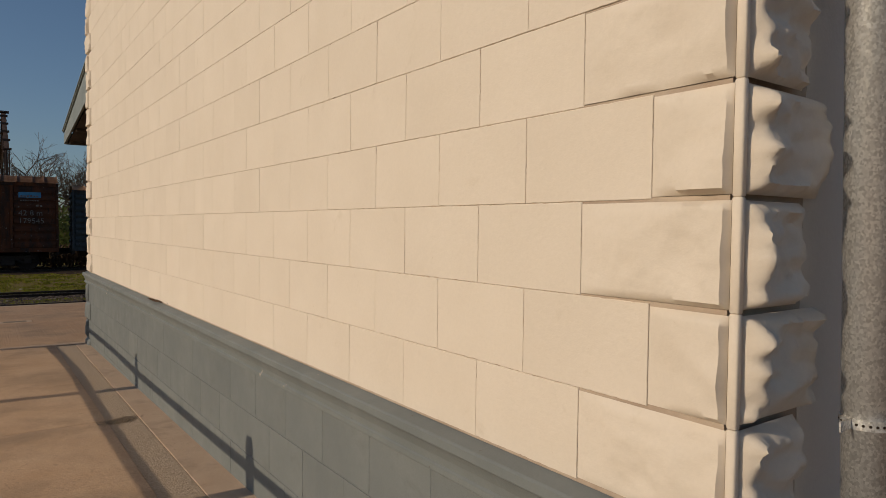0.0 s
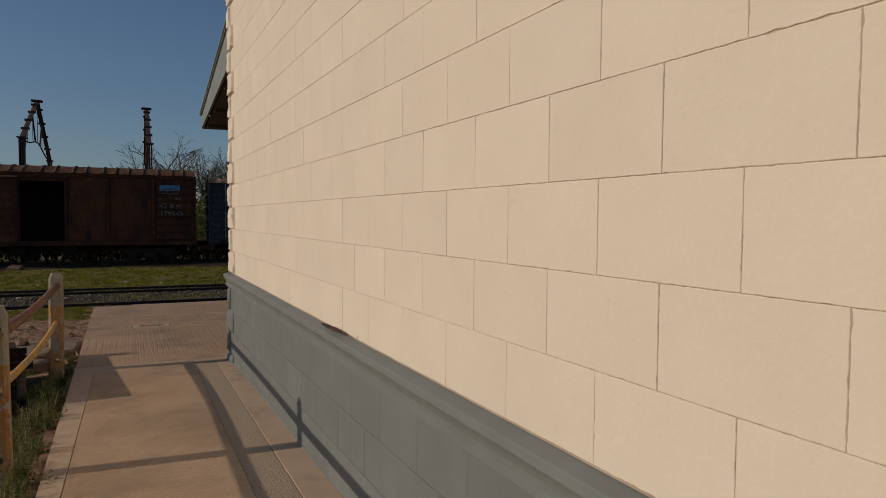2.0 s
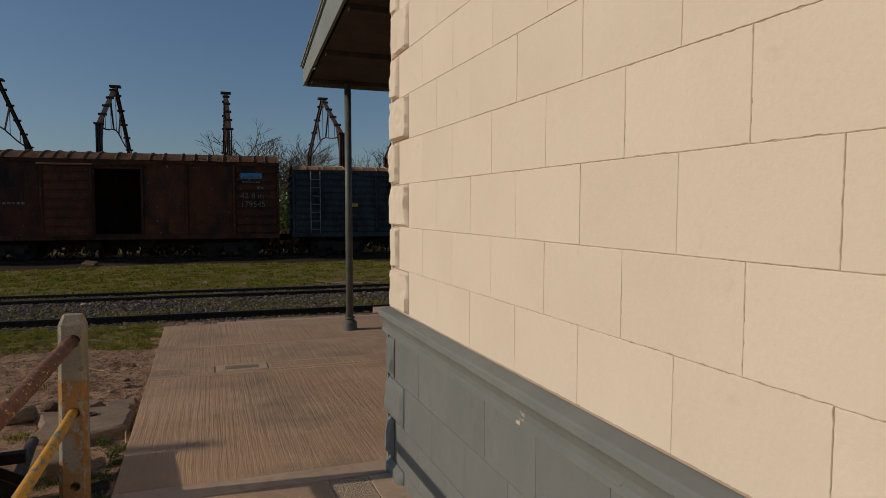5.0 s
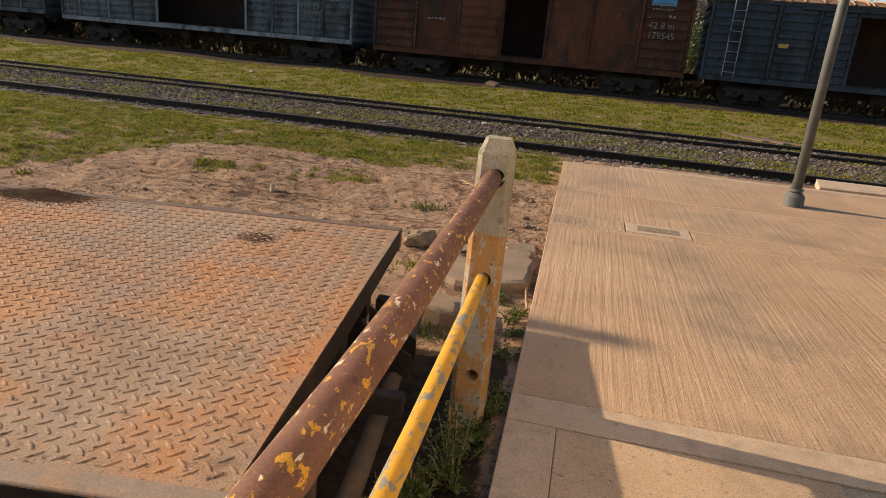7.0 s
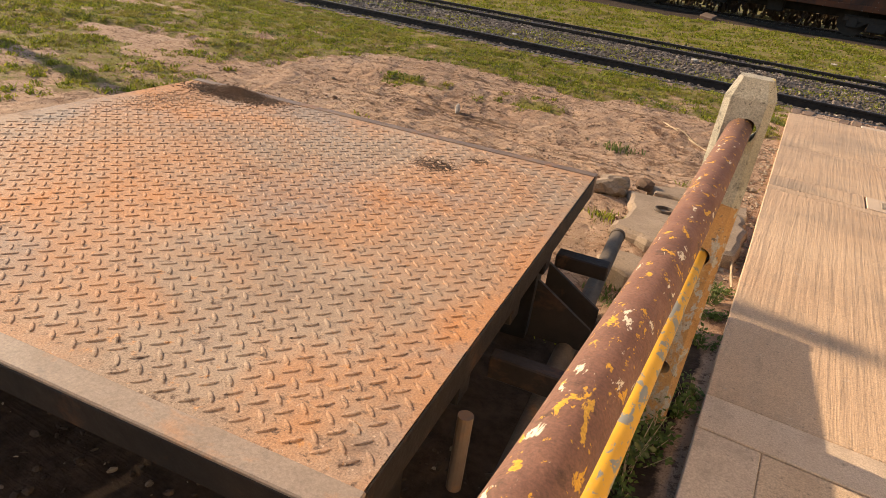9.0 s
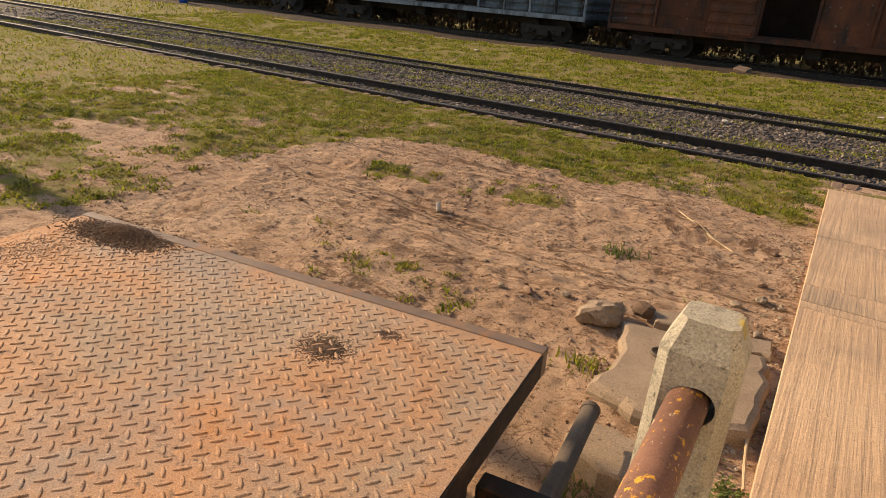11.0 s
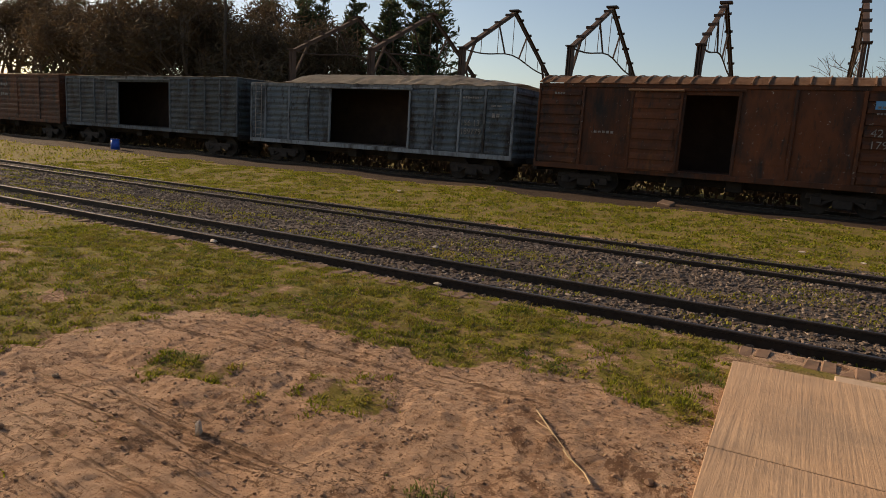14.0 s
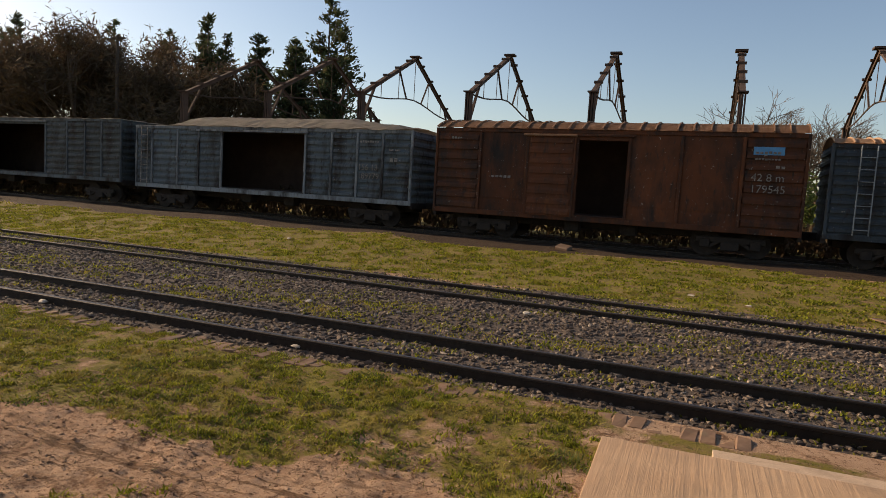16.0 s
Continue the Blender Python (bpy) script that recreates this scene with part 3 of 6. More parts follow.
gx = steps((-1200, -200, 250), (-200, -60, 20), (-60, -20, 1.6), (-20, -10, 0.3), (-10, -6, 0.07), (-6, -1.4, 0.018), (-1.4, 6, 0.3), (6, 30, 1.6), (30, 200, 20), (200, 1200, 250))
gy = steps((-1200, -200, 250), (-200, -20, 20), (-20, 4, 0.8), (4, 8, 0.12), (8, 8.4, 0.04), (8.4, 12.4, 0.018), (12.4, 14.4, 0.035), (14.4, 34, 0.25), (34, 80, 2), (80, 200, 20), (200, 2200, 400))
GX, GY = np.meshgrid(gx, gy)
GZ = ground_z(GX, GY)
nx, ny = len(gx), len(gy)
idx = np.arange(nx * ny).reshape(ny, nx)
quads = np.stack([idx[:-1, :-1], idx[:-1, 1:], idx[1:, 1:], idx[1:, :-1]], -1).reshape(-1, 4)
me = bpy.data.meshes.new("ground")
me.from_pydata(np.stack([GX, GY, GZ], -1).reshape(-1, 3).tolist(), [], quads.tolist())
att = me.color_attributes.new("cover", "FLOAT_COLOR", "POINT")
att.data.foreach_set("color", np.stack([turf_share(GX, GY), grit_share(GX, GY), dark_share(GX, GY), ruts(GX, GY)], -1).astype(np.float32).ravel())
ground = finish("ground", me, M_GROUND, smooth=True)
tagged(ground, "bare reddish soil and short patchy turf beside the rails", "ground", kind="structure")

# ---- platform and walkway: cast slabs with open joints ----
platform = empty("pavement", Matrix(), "brushed concrete platform and walkway with cast joints", "pavement", kind="structure")


def slab(pts, material, top=0.0, deep=0.3, bevel=0.003, name="slab"):
    bm = bmesh.new()
    vs = [bm.verts.new((x, y, top)) for x, y in pts]
    f = bm.faces.new(vs)
    r = bmesh.ops.extrude_face_region(bm, geom=[f])
    for v in r["geom"]:
        if isinstance(v, bmesh.types.BMVert):
            v.co.z = top - deep
    bmesh.ops.recalc_face_normals(bm, faces=bm.faces[:])
    es = [e for e in bm.edges if all(abs(v.co.z - top) < 1e-5 for v in e.verts)]
    bmesh.ops.bevel(bm, geom=es, offset=bevel, segments=1, affect="EDGES")
    return part(name, bm, material, platform)


def strip(x0, x1, y0, y1, material, top=0.0, left_edge=False, name="slab"):
    a = (edge_x(y0) if left_edge else x0, y0)
    d = (edge_x(y1) if left_edge else x0, y1)
    return slab([a, (x1, y0), (x1, y1), d], material, top, name=name)


J = 0.003
for y0, y1 in ((-9.0, -4.8), (-4.8, -1.2), (-1.2, 3.0), (3.0, 7.15)):
    b = edge_x((y0 + y1) / 2) + 0.14
    slab([(edge_x(y0), y0 + J), (b, y0 + J), (b, y1 - J), (edge_x(y1), y1 - J)], M_CONC_S, 0.002, name="border_slab")
    strip(b + 0.002, -0.42, y0 + J, y1 - J, M_CONC_X)
    strip(-0.418, -0.2, y0 + J, y1 - J, M_CONC_R, -0.004, name="aggregate_strip")
strip(-0.197, 0.07, -9.0, 7.145, M_CONC_S, -0.002, name="wall_kerb")
strip(0, 8, 7.155, 7.34, M_CONC_S, 0.001, True, name="border_slab")
strip(0, 8, 7.342, 9.98, M_CONC, 0.0, True)
strip(0, 8, 9.982, 10.08, M_CONC, 0.001, True, name="border_slab")
strip(0, -1.0, 10.09, 10.37, M_CONC, 0.0, True)
strip(-0.990, -0.508, 10.09, 10.37, M_CONC_S, 0.003, name="manhole_frame")
strip(-0.497, 8, 10.09, 10.37, M_CONC, 0.0)
strip(0, 8, 10.373, 11.46, M_CONC, 0.0, True)
strip(0, 8, 11.47, 13.16, M_CONC, 0.0, True)
strip(-0.95, 8, 13.162, 13.30, M_CONC_S, -0.002)
slab([(1.3, 13.302), (8, 13.302), (8, 13.85), (1.45, 13.95)], M_CONC_S, 0.025)
cover = empty("manhole_cover", pose(-0.75, 10.23, 0.004), "small rectangular concrete inspection cover set in the platform", "manhole cover")
part("lid", box((-0.16, -0.075, -0.01), (0.16, 0.075, 0.003), 0.004), M_ROUGH, cover)
for i in (-1, 0, 1):
    part("lifting_slot", box((i * 0.09 - 0.012, -0.02, 0.0), (i * 0.09 + 0.012, 0.02, 0.0045), 0.001), M_ROUGH, cover)

# ---- the station building ----
Y0, Y1 = -1.683, 7.21
BASE_X = -0.02
CREAM_Z = 0.791
P, BL, PHASE = 0.2318, 0.4077, 1.986  # course height, block length, a joint
LEAN = Matrix.Translation((0.037, 0, 0)) @ Matrix.Rotation(0.0098, 4, "Z") @ Matrix.Rotation(0.02, 4, "X")  # the ground falls away along the wall


def wall_box(name, lo, hi, material, label):
    ob = part(name, box(lo, hi), material, None)
    ob.matrix_basis = LEAN
    return tagged(ob, label, "wall", kind="structure")


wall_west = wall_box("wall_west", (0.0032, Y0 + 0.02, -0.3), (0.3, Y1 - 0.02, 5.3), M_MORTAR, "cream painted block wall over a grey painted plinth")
wall_north = wall_box("wall_north", (0.302, Y1 - 0.3, -0.3), (7.0, Y1 - 0.02, 5.3), M_CREAM, "cream painted wall of the station facing the rails")
wall_south = wall_box("wall_south", (0.302, Y0 + 0.02, -0.3), (7.0, Y0 + 0.3, 5.3), M_CREAM, "cream painted end wall of the station with a downpipe")
wall_east = wall_box("wall_east", (6.7, Y0 + 0.302, -0.3), (7.0, Y1 - 0.302, 5.3), M_CREAM, "plain cream painted wall of the station")
roof = part("roof", box((-0.2, Y0 - 0.2, 5.303), (7.2, Y1 + 0.2, 5.5), 0.02), M_FASCIA, None)
roof.matrix_basis = LEAN
tagged(roof, "flat grey roof slab over the station", "roof", kind="structure")

rng = random.Random(5)


def block_mesh(name, length, height, material, seed, depth=0.02):
    """A painted block: its front lies in the plane x = 0, edges a little uneven."""
    r = random.Random(seed)
    n, nv = max(6, int(length / 0.011)), 20
    g = 0.0004
    rag = r.uniform(0.35, 1.15)

    def wav(k):
        return rag * (r.uniform(-0.0009, 0.0006) - (r.uniform(0.0005, 0.0026) if r.random() < 0.14 else 0))

    ring = []
    for i in range(n):
        ring.append((g + (length - 2 * g) * i / n, g - wav(0)))
    for i in range(nv):
        ring.append((length - g + wav(1), g + (height - 2 * g) * i / nv))
    for i in range(n):
        ring.append((length - g - (length - 2 * g) * i / n, height - g + wav(2)))
    for i in range(nv):
        ring.append((g - wav(3), height - g - (height - 2 * g) * i / nv))
    c = (length / 2, height / 2)
    verts, faces = [], []
    k = len(ring)
    for d, inset in ((0.0, 0.0020), (0.0006, 0.0008), (0.0022, 0.0), (depth, 0.0)):
        for u, v in ring:
            verts.append((d, u + (c[0] - u) / (length / 2) * inset, v + (c[1] - v) / (height / 2) * inset))
    for j in range(3):
        for i in range(k):
            a, b = j * k + i, j * k + (i + 1) % k
            faces.append((a, a + k, b + k, b))
    faces.append(tuple(range(k)))
    me = bpy.data.meshes.new(name)
    me.from_pydata(verts, [], faces)
    bm = bmesh.new()
    bm.from_mesh(me)
    bmesh.ops.recalc_face_normals(bm, faces=bm.faces[:])
    bm.to_mesh(me)
    bm.free()
    me.materials.append(material)
    return me


FULL = [block_mesh("block", BL, P, M_CREAM, i) for i in range(9)]
MADE = {}


def put_block(name, y, z, length, height, material, x, parent):
    if abs(length - BL) < 0.002 and height == P and material is M_CREAM:
        me = FULL[rng.randrange(9)]
    else:
        key = (round(length, 3), height, material.name)
        if key not in MADE:
            MADE[key] = block_mesh(name, length, height, material, hash(key[0] * 1000) % 97)
        me = MADE[key]
    ob = new(name, me)
    ob.location = (x + rng.uniform(-0.0006, 0.0006), y, z)
    ob.parent = parent


# galvanised downpipe at the near corner
pipe = empty("downpipe", pose(0.395, -1.81, 0), "galvanised steel downpipe clamped to the building corner", "downpipe")
part("tube", rod((0, 0, 0.03), (0, 0, 5.2), 0.05, n=28), M_GALV, pipe, smooth=True)
for zc in (0.965, 3.0):
    bm = rod((0, 0, zc), (0, 0, zc + 0.022), 0.0535, n=28)
    add_box(bm, (-0.1, 0.01, zc), (-0.03, 0.014, zc + 0.022))
    cl = part("clamp", bm, M_GALV, pipe, "perforated metal strap")
    # small dark discs paint the shade of the strap's punched holes
    bm = bmesh.new()
    for k in range(26):
        a = 6.2832 * k / 26
        d = Vector((math.cos(a), math.sin(a), 0))
        add_rod(bm, d * 0.0530 + Vector((0, 0, zc + 0.011)), d * 0.0540 + Vector((0, 0, zc + 0.011)), 0.0032, n=8)
    tagged(part("perforation", bm, M_STEEL, cl, "dark discs for the shade in punched holes"), kind="stuff")

# ---- canopy over the platform ----
canopy = empty("canopy", Matrix(), "grey painted platform canopy sloping down to a slim post", "canopy", kind="structure")
CX0, CX1, CY0, CY1 = 0.2, 7.0, 7.15, 12.42


def top_z(y):
    return 3.49 + 0.165 * (CY1 - y)


def low_z(y):
    return 3.215 + 0.085 * (CY1 - y)


def sheet(name, pts, thick, material, parent):
    """A flat panel through pts, thick along its normal."""
    bm = bmesh.new()
    f = bm.faces.new([bm.verts.new(p) for p in pts])
    f.normal_update()
    nrm = f.normal.copy()
    r = bmesh.ops.extrude_face_region(bm, geom=[f])
    for v in r["geom"]:
        if isinstance(v, bmesh.types.BMVert):
            v.co -= nrm * thick
    bmesh.ops.recalc_face_normals(bm, faces=bm.faces[:])
    return part(name, bm, material, parent)


sheet("verge_board", [(CX0, CY0, low_z(CY0)), (CX0, CY1, low_z(CY1)), (CX0, CY1, top_z(CY1) - 0.09), (CX0, CY0, top_z(CY0) - 0.09)], 0.03, M_FASCIA, canopy)
for k, (o, dz, h) in enumerate(((0.02, 0.085, 0.04), (0.045, 0.042, 0.045))):
    sheet("verge_moulding", [(CX0 - o, CY0, top_z(CY0) - dz), (CX0 - o, CY1 + o, top_z(CY1) - dz), (CX0 - o, CY1 + o, top_z(CY1) - dz + h), (CX0 - o, CY0, top_z(CY0) - dz + h)], -0.06, M_FASCIA, canopy)
sheet("eave_board", [(CX0, CY1, low_z(CY1)), (CX1, CY1, low_z(CY1)), (CX1, CY1, top_z(CY1) - 0.05), (CX0, CY1, top_z(CY1) - 0.05)], 0.03, M_FASCIA, canopy)
sheet("roof_sheet", [(CX0 - 0.06, CY0, top_z(CY0)), (CX1, CY0, top_z(CY0)), (CX1, CY1 + 0.06, top_z(CY1)), (CX0 - 0.06, CY1 + 0.06, top_z(CY1))], 0.02, M_FASCIA, canopy)
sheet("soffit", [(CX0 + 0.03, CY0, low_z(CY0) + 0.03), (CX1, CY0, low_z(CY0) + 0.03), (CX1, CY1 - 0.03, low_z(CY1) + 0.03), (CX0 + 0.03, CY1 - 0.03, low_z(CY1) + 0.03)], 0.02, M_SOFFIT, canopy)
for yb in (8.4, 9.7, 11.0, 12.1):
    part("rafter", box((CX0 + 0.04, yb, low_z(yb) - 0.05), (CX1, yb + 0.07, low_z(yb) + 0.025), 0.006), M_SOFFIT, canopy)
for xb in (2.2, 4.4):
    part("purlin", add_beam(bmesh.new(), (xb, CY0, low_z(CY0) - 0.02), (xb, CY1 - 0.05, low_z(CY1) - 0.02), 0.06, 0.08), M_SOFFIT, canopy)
cpost = empty("canopy_post", pose(0.687, 12.04, 0), "slim grey painted iron post on a collared foot", "post", "canopy posts")
part("shaft", rod((0, 0, 0.1), (0, 0, 3.2), 0.047, 0.043, 24), M_POLE, cpost, smooth=True)
bm = rod((0, 0, 0), (0, 0, 0.10), 0.098, 0.092, 24)
add_rod(bm, (0, 0, 0.10), (0, 0, 0.135), 0.092, 0.062, 24)
add_rod(bm, (0, 0, 0.15), (0, 0, 0.175), 0.066, 0.066, 24)
part("foot", bm, M_POLE, cpost, "collared cast foot")
copy_thing(cpost, pose(4.6, 12.04, 0))


# ---- railway tracks ----
RAIL_PROF = [(-0.055, -0.035), (0.055, -0.035), (0.055, -0.023), (0.01, -0.010), (0.008, 0.085), (0.032, 0.095), (0.032, 0.118), (0.026, 0.124), (-0.026, 0.124), (-0.032, 0.118), (-0.032, 0.095), (-0.008, 0.085), (-0.01, -0.010), (-0.055, -0.023)]


def track(name, y_at0, slope, z_top, x0, x1, label, gauge=1.0):
    t = empty(name, Matrix(), label, "railway track", "railway tracks")
    for off in (0.0, gauge + 0.065):
        a, b = (x0, y_at0 + off + slope * x0, z_top - 0.124), (x1, y_at0 + off + slope * x1, z_top - 0.124)
        r = part("rail", extrude_profile(bmesh.new(), RAIL_PROF, a, b), M_RAIL, t)
        bm = add_beam(bmesh.new(), (a[0], a[1], z_top + 0.001), (b[0], b[1], z_top + 0.001), 0.046, 0.004)
        part("running_surface", bm, M_RAILTOP, r, "worn shiny rail head")
    return t


track("railway_track", 14.87, -0.022, -0.205, -140, 60, "dark steel rails in stone ballast beside the platform")
track("railway_track", 19.10, -0.028, -0.215, -140, 60, "dark steel rails in weedy stone ballast")
track("railway_track", 29.45 - 0.21 + 0.70, -0.05, 0.03, -90, 60, "rusty rails under the stored wagons", 1.435)

# ---- brick edging along the track ----
edging = empty("brick_edging", Matrix(), "row of worn bricks laid along the edge of the soil", "edging")
er = random.Random(3)
BRICKS = []
for i in range(5):
    bm = box((-0.055, -0.12, -0.07), (0.055, 0.12, 0.0), 0.012)
    for v in bm.verts:
        v.co += Vector((er.uniform(-1, 1), er.uniform(-1, 1), er.uniform(-1, 0.4))) * 0.009
    me = bpy.data.meshes.new("brick")
    bm.to_mesh(me)
    bm.free()
    me.materials.append(M_BRICK)
    BRICKS.append(me)
bx = -16.0
while bx < -0.6:
    bx += er.uniform(0.113, 0.125)
    if er.random() < 0.1:
        continue
    ob = new("brick", BRICKS[er.randrange(5)])
    yb = 13.72 - 0.022 * (bx + 3) + er.uniform(-0.03, 0.03)
    ob.location = (bx, yb, -0.050 + er.uniform(-0.018, 0.008))
    ob.rotation_euler = (er.uniform(-0.08, 0.08), er.uniform(-0.06, 0.06), er.uniform(-0.12, 0.12))
    ob.parent = edging


# ---- fence of concrete posts and pipes ----
def fence_post():
    bm = bmesh.new()
    a, b = 0.062, 0.058
    c = 0.018
    ring = [(-a + c, -b), (a - c, -b), (a, -b + c), (a, b - c), (a - c, b), (-a + c, b), (-a, b - c), (-a, -b + c)]
    rows = []
    for z, s in ((-0.35, 1.06), (0.2, 1.03), (0.58, 1.0), (0.935, 0.97), (0.985, 0.66)):
        rows.append([bm.verts.new((x * s, y * s, z)) for x, y in ring])
    for r0, r1 in zip(rows, rows[1:]):
        for i in range(8):
            bm.faces.new((r0[i], r0[(i + 1) % 8], r1[(i + 1) % 8], r1[i]))
    bm.faces.new(list(reversed(rows[0])))
    bm.faces.new(rows[-1])
    me = bpy.data.meshes.new("post_body")
    bm.to_mesh(me)
    bm.free()
    ob = new("post_body", me)
    cutters = []
    for z, r in ((0.858, 0.0322), (0.504, 0.0265), (0.135, 0.023)):
        cme = bpy.data.meshes.new("cutter")
        cb = rod((0.008, -0.3, z), (0.008, 0.3, z), r * 0.975, n=20)
        cb.to_mesh(cme)
        cb.free()
        co = new("cutter", cme)
        md = ob.modifiers.new("hole", "BOOLEAN")
        md.object, md.operation, md.solver = co, "DIFFERENCE", "EXACT"
        cutters.append(co)
    bpy.context.view_layer.update()
    out = bpy.data.meshes.new_from_object(ob.evaluated_get(bpy.context.evaluated_depsgraph_get()))
    for o in (ob, *cutters):
        bpy.data.objects.remove(o)
    out.materials.clear()
    out.materials.append(M_POST)
    out.materials.append(M_POST_PAINT)
    for p in out.polygons:
        p.material_index = 0
    return out


def split_post(me):
    """Upper bare part and lower painted part of the post, cut at an uneven line."""
    halves = []
    for keep_low in (False, True):
        bm = bmesh.new()
        bm.from_mesh(me)
        r = bmesh.ops.bisect_plane(bm, geom=bm.verts[:] + bm.edges[:] + bm.faces[:], plane_co=(0, 0, 0.66), plane_no=(0.12, 0.1, 1),
                                   clear_outer=keep_low, clear_inner=not keep_low)
        m2 = bpy.data.meshes.new("post_half")
        bm.to_mesh(m2)
        bm.free()
        m2.materials.clear()
        halves.append(m2)
    return halves


top_me, low_me = split_post(fence_post())
first = None
for i, y in enumerate((7.25, 4.2, 1.18, -1.81, -4.8)):
    x = -1.672
    if first is None:
        first = empty("fence_post", pose(x, y, -0.014, 0, 0.6, 1.5), "chamfered concrete fence post with flaking orange paint", "fence post", "fence posts")
        t_ob = finish("post_top", top_me, M_POST, first, "bare weathered concrete head")
        l_ob = finish("post_shaft", low_me, M_POST_PAINT, first, "flaking orange painted shaft")
    else:
        copy_thing(first, pose(x, y, -0.014, 0, (-1) ** i * 0.5, 1.2 * i))


def fence_pipe(z0, z1, r, material, label, y_end):
    t = tagged(new("fence_rail"), label, "fence rail", "fence rails")
    bm = bmesh.new()
    n = 40
    ys = np.linspace(-7.0, y_end, n)
    rr = random.Random(int(r * 1000))
    rows = []
    for y in ys:
        cx = -1.664 + 0.004 * math.sin(y * 1.7) + (0.038 * math.sin(math.pi * (y - 4.2) / 3.05) if 4.2 < y < 7.25 else 0.0)  # bent between two posts
        cz = z1 + (z0 - z1) * (y_end - y) / 3.0 if y > y_end - 3 else z0
        row = []
        for k in range(24):
            a = 2 * math.pi * k / 24
            q = r * (1 + rr.uniform(-0.006, 0.006))
            row.append(bm.verts.new((cx + q * math.cos(a), y, cz + q * math.sin(a))))
        rows.append(row)
    for a, b in zip(rows, rows[1:]):
        for k in range(24):
            bm.faces.new((a[k], b[k], b[(k + 1) % 24], a[(k + 1) % 24]))
    bm.faces.new(rows[0])
    bm.faces.new(rows[-1])
    bmesh.ops.recalc_face_normals(bm, faces=bm.faces[:])
    me = bpy.data.meshes.new("pipe")
    bm.to_mesh(me)
    bm.free()
    finish("pipe", me, material, t, smooth=True)


fence_pipe(0.812, 0.844, 0.0305, M_RUSTPIPE, "thick rusty fence pipe with peeling cream and yellow paint", 7.26)
fence_pipe(0.512, 0.490, 0.0225, M_YELPIPE, "thin yellow painted fence pipe with worn patches", 7.29)

# ---- weighing platform of tread plate ----
scale_m = pose(-2.18, 8.0, 0, 0, 0, 6.9)
weigh = empty("weighing_platform", scale_m, "rusty steel tread plate platform on a dark frame", "weighing platform")
W, D, ZT = 2.06, 2.02, 0.388
part("deck", box((-W + 0.007, -D + 0.062, ZT - 0.008), (-0.006, -0.05, ZT), 0.0), M_PLATE, weigh, "rust stained tread plate")
for nm, lo, hi, mt in (("edge_strip", (-W, -0.05, ZT - 0.09), (0, 0, ZT + 0.004), M_EDGE), ("edge_strip", (-W, -D, ZT - 0.008), (0, -D + 0.062, ZT + 0.003), M_BORDER),
                       ("side_plate", (-W, -D + 0.002, ZT - 0.075), (0, -D + 0.01, ZT - 0.009), M_STEEL), ("side_plate", (-0.006, -D + 0.063, ZT - 0.085), (0, -0.051, ZT - 0.001), M_STEEL),
                       # unseen west side plate, carried into the ground to block sun under deck
                       ("side_plate", (-W, -D + 0.021, -0.2), (-W + 0.006, -0.051, ZT - 0.010), M_STEEL)):
    part(nm, box(lo, hi, 0.003), mt, weigh)
# raised lugs, turned by turns
lv, lf = [], []
lr = random.Random(9)
pitch = 0.038
AU, AV = radians(47), radians(137)
EU, EV = Vector((math.cos(AU), math.sin(AU))), Vector((math.cos(AV), math.sin(AV)))
for i in range(-64, 65):
    for j in range(-64, 65):
        c = Vector((-W / 2, -D / 2)) + EU * (i * pitch) + EV * (j * pitch)
        if not (-W + 0.075 < c.x < -0.03 and -D + 0.085 < c.y < -0.075):
            continue
        u, v = (EU, EV) if (i + j) % 2 else (EV, EU)
        L, Bw, H = 0.0200, 0.0054, 0.0026 * lr.uniform(0.75, 1.05)
        base = len(lv)
        for k in range(10):
            q = 0.6283185 * k
            a, b = math.cos(q), math.sin(q)
            for sc, h in ((1.0, 0.0), (0.86, 0.7), (0.55, 1.0)):
                p = u * (a * L * (1 - (1 - sc) * 0.6)) + v * (b * Bw * sc * (1 - 0.25 * a * a))
                lv.append((c.x + p.x, c.y + p.y, ZT + h * H))
        for k in range(10):
            o, n2 = base + 3 * k, base + 3 * ((k + 1) % 10)
            lf.append((o, n2, n2 + 1, o + 1))
            lf.append((o + 1, n2 + 1, n2 + 2, o + 2))
        lf.append(tuple(base + 3 * k + 2 for k in range(10)))
tagged(raw("tread_lugs", lv, lf, M_PLATE, weigh, smooth=True), kind="stuff")
for x in (-W + 0.12, -0.12):
    for y in (-D + 0.35, -0.45):
        part("leg", box((x - 0.05, y - 0.05, -0.2), (x + 0.05, y + 0.05, ZT - 0.1), 0.004), M_STEEL, weigh)
for y in (-0.62, -1.0, -1.42):
    part("cross_beam", box((-W + 0.02, y - 0.04, ZT - 0.19), (-0.02, y + 0.04, ZT - 0.102), 0.004), M_STEEL, weigh)
part("bracket", box((-0.02, -0.485, 0.155), (0.17, -0.42, 0.21), 0.004), M_STEEL, weigh)
part("bracket", box((-0.02, -1.22, 0.13), (0.22, -1.17, 0.20), 0.004), M_STEEL, weigh)
for y in (-0.72, -0.86):
    bm = bmesh.new()
    vs = [bm.verts.new(p) for p in ((0.002, y, ZT - 0.11), (0.002, y, 0.08), (0.19, y, 0.08), (0.19, y, 0.16))]
    f = bm.faces.new(vs)
    r = bmesh.ops.extrude_face_region(bm, geom=[f])
    for v in r["geom"]:
        if isinstance(v, bmesh.types.BMVert):
            v.co.y += 0.012
    bmesh.ops.recalc_face_normals(bm, faces=bm.faces[:])
    part("gusset", bm, M_STEEL, weigh)
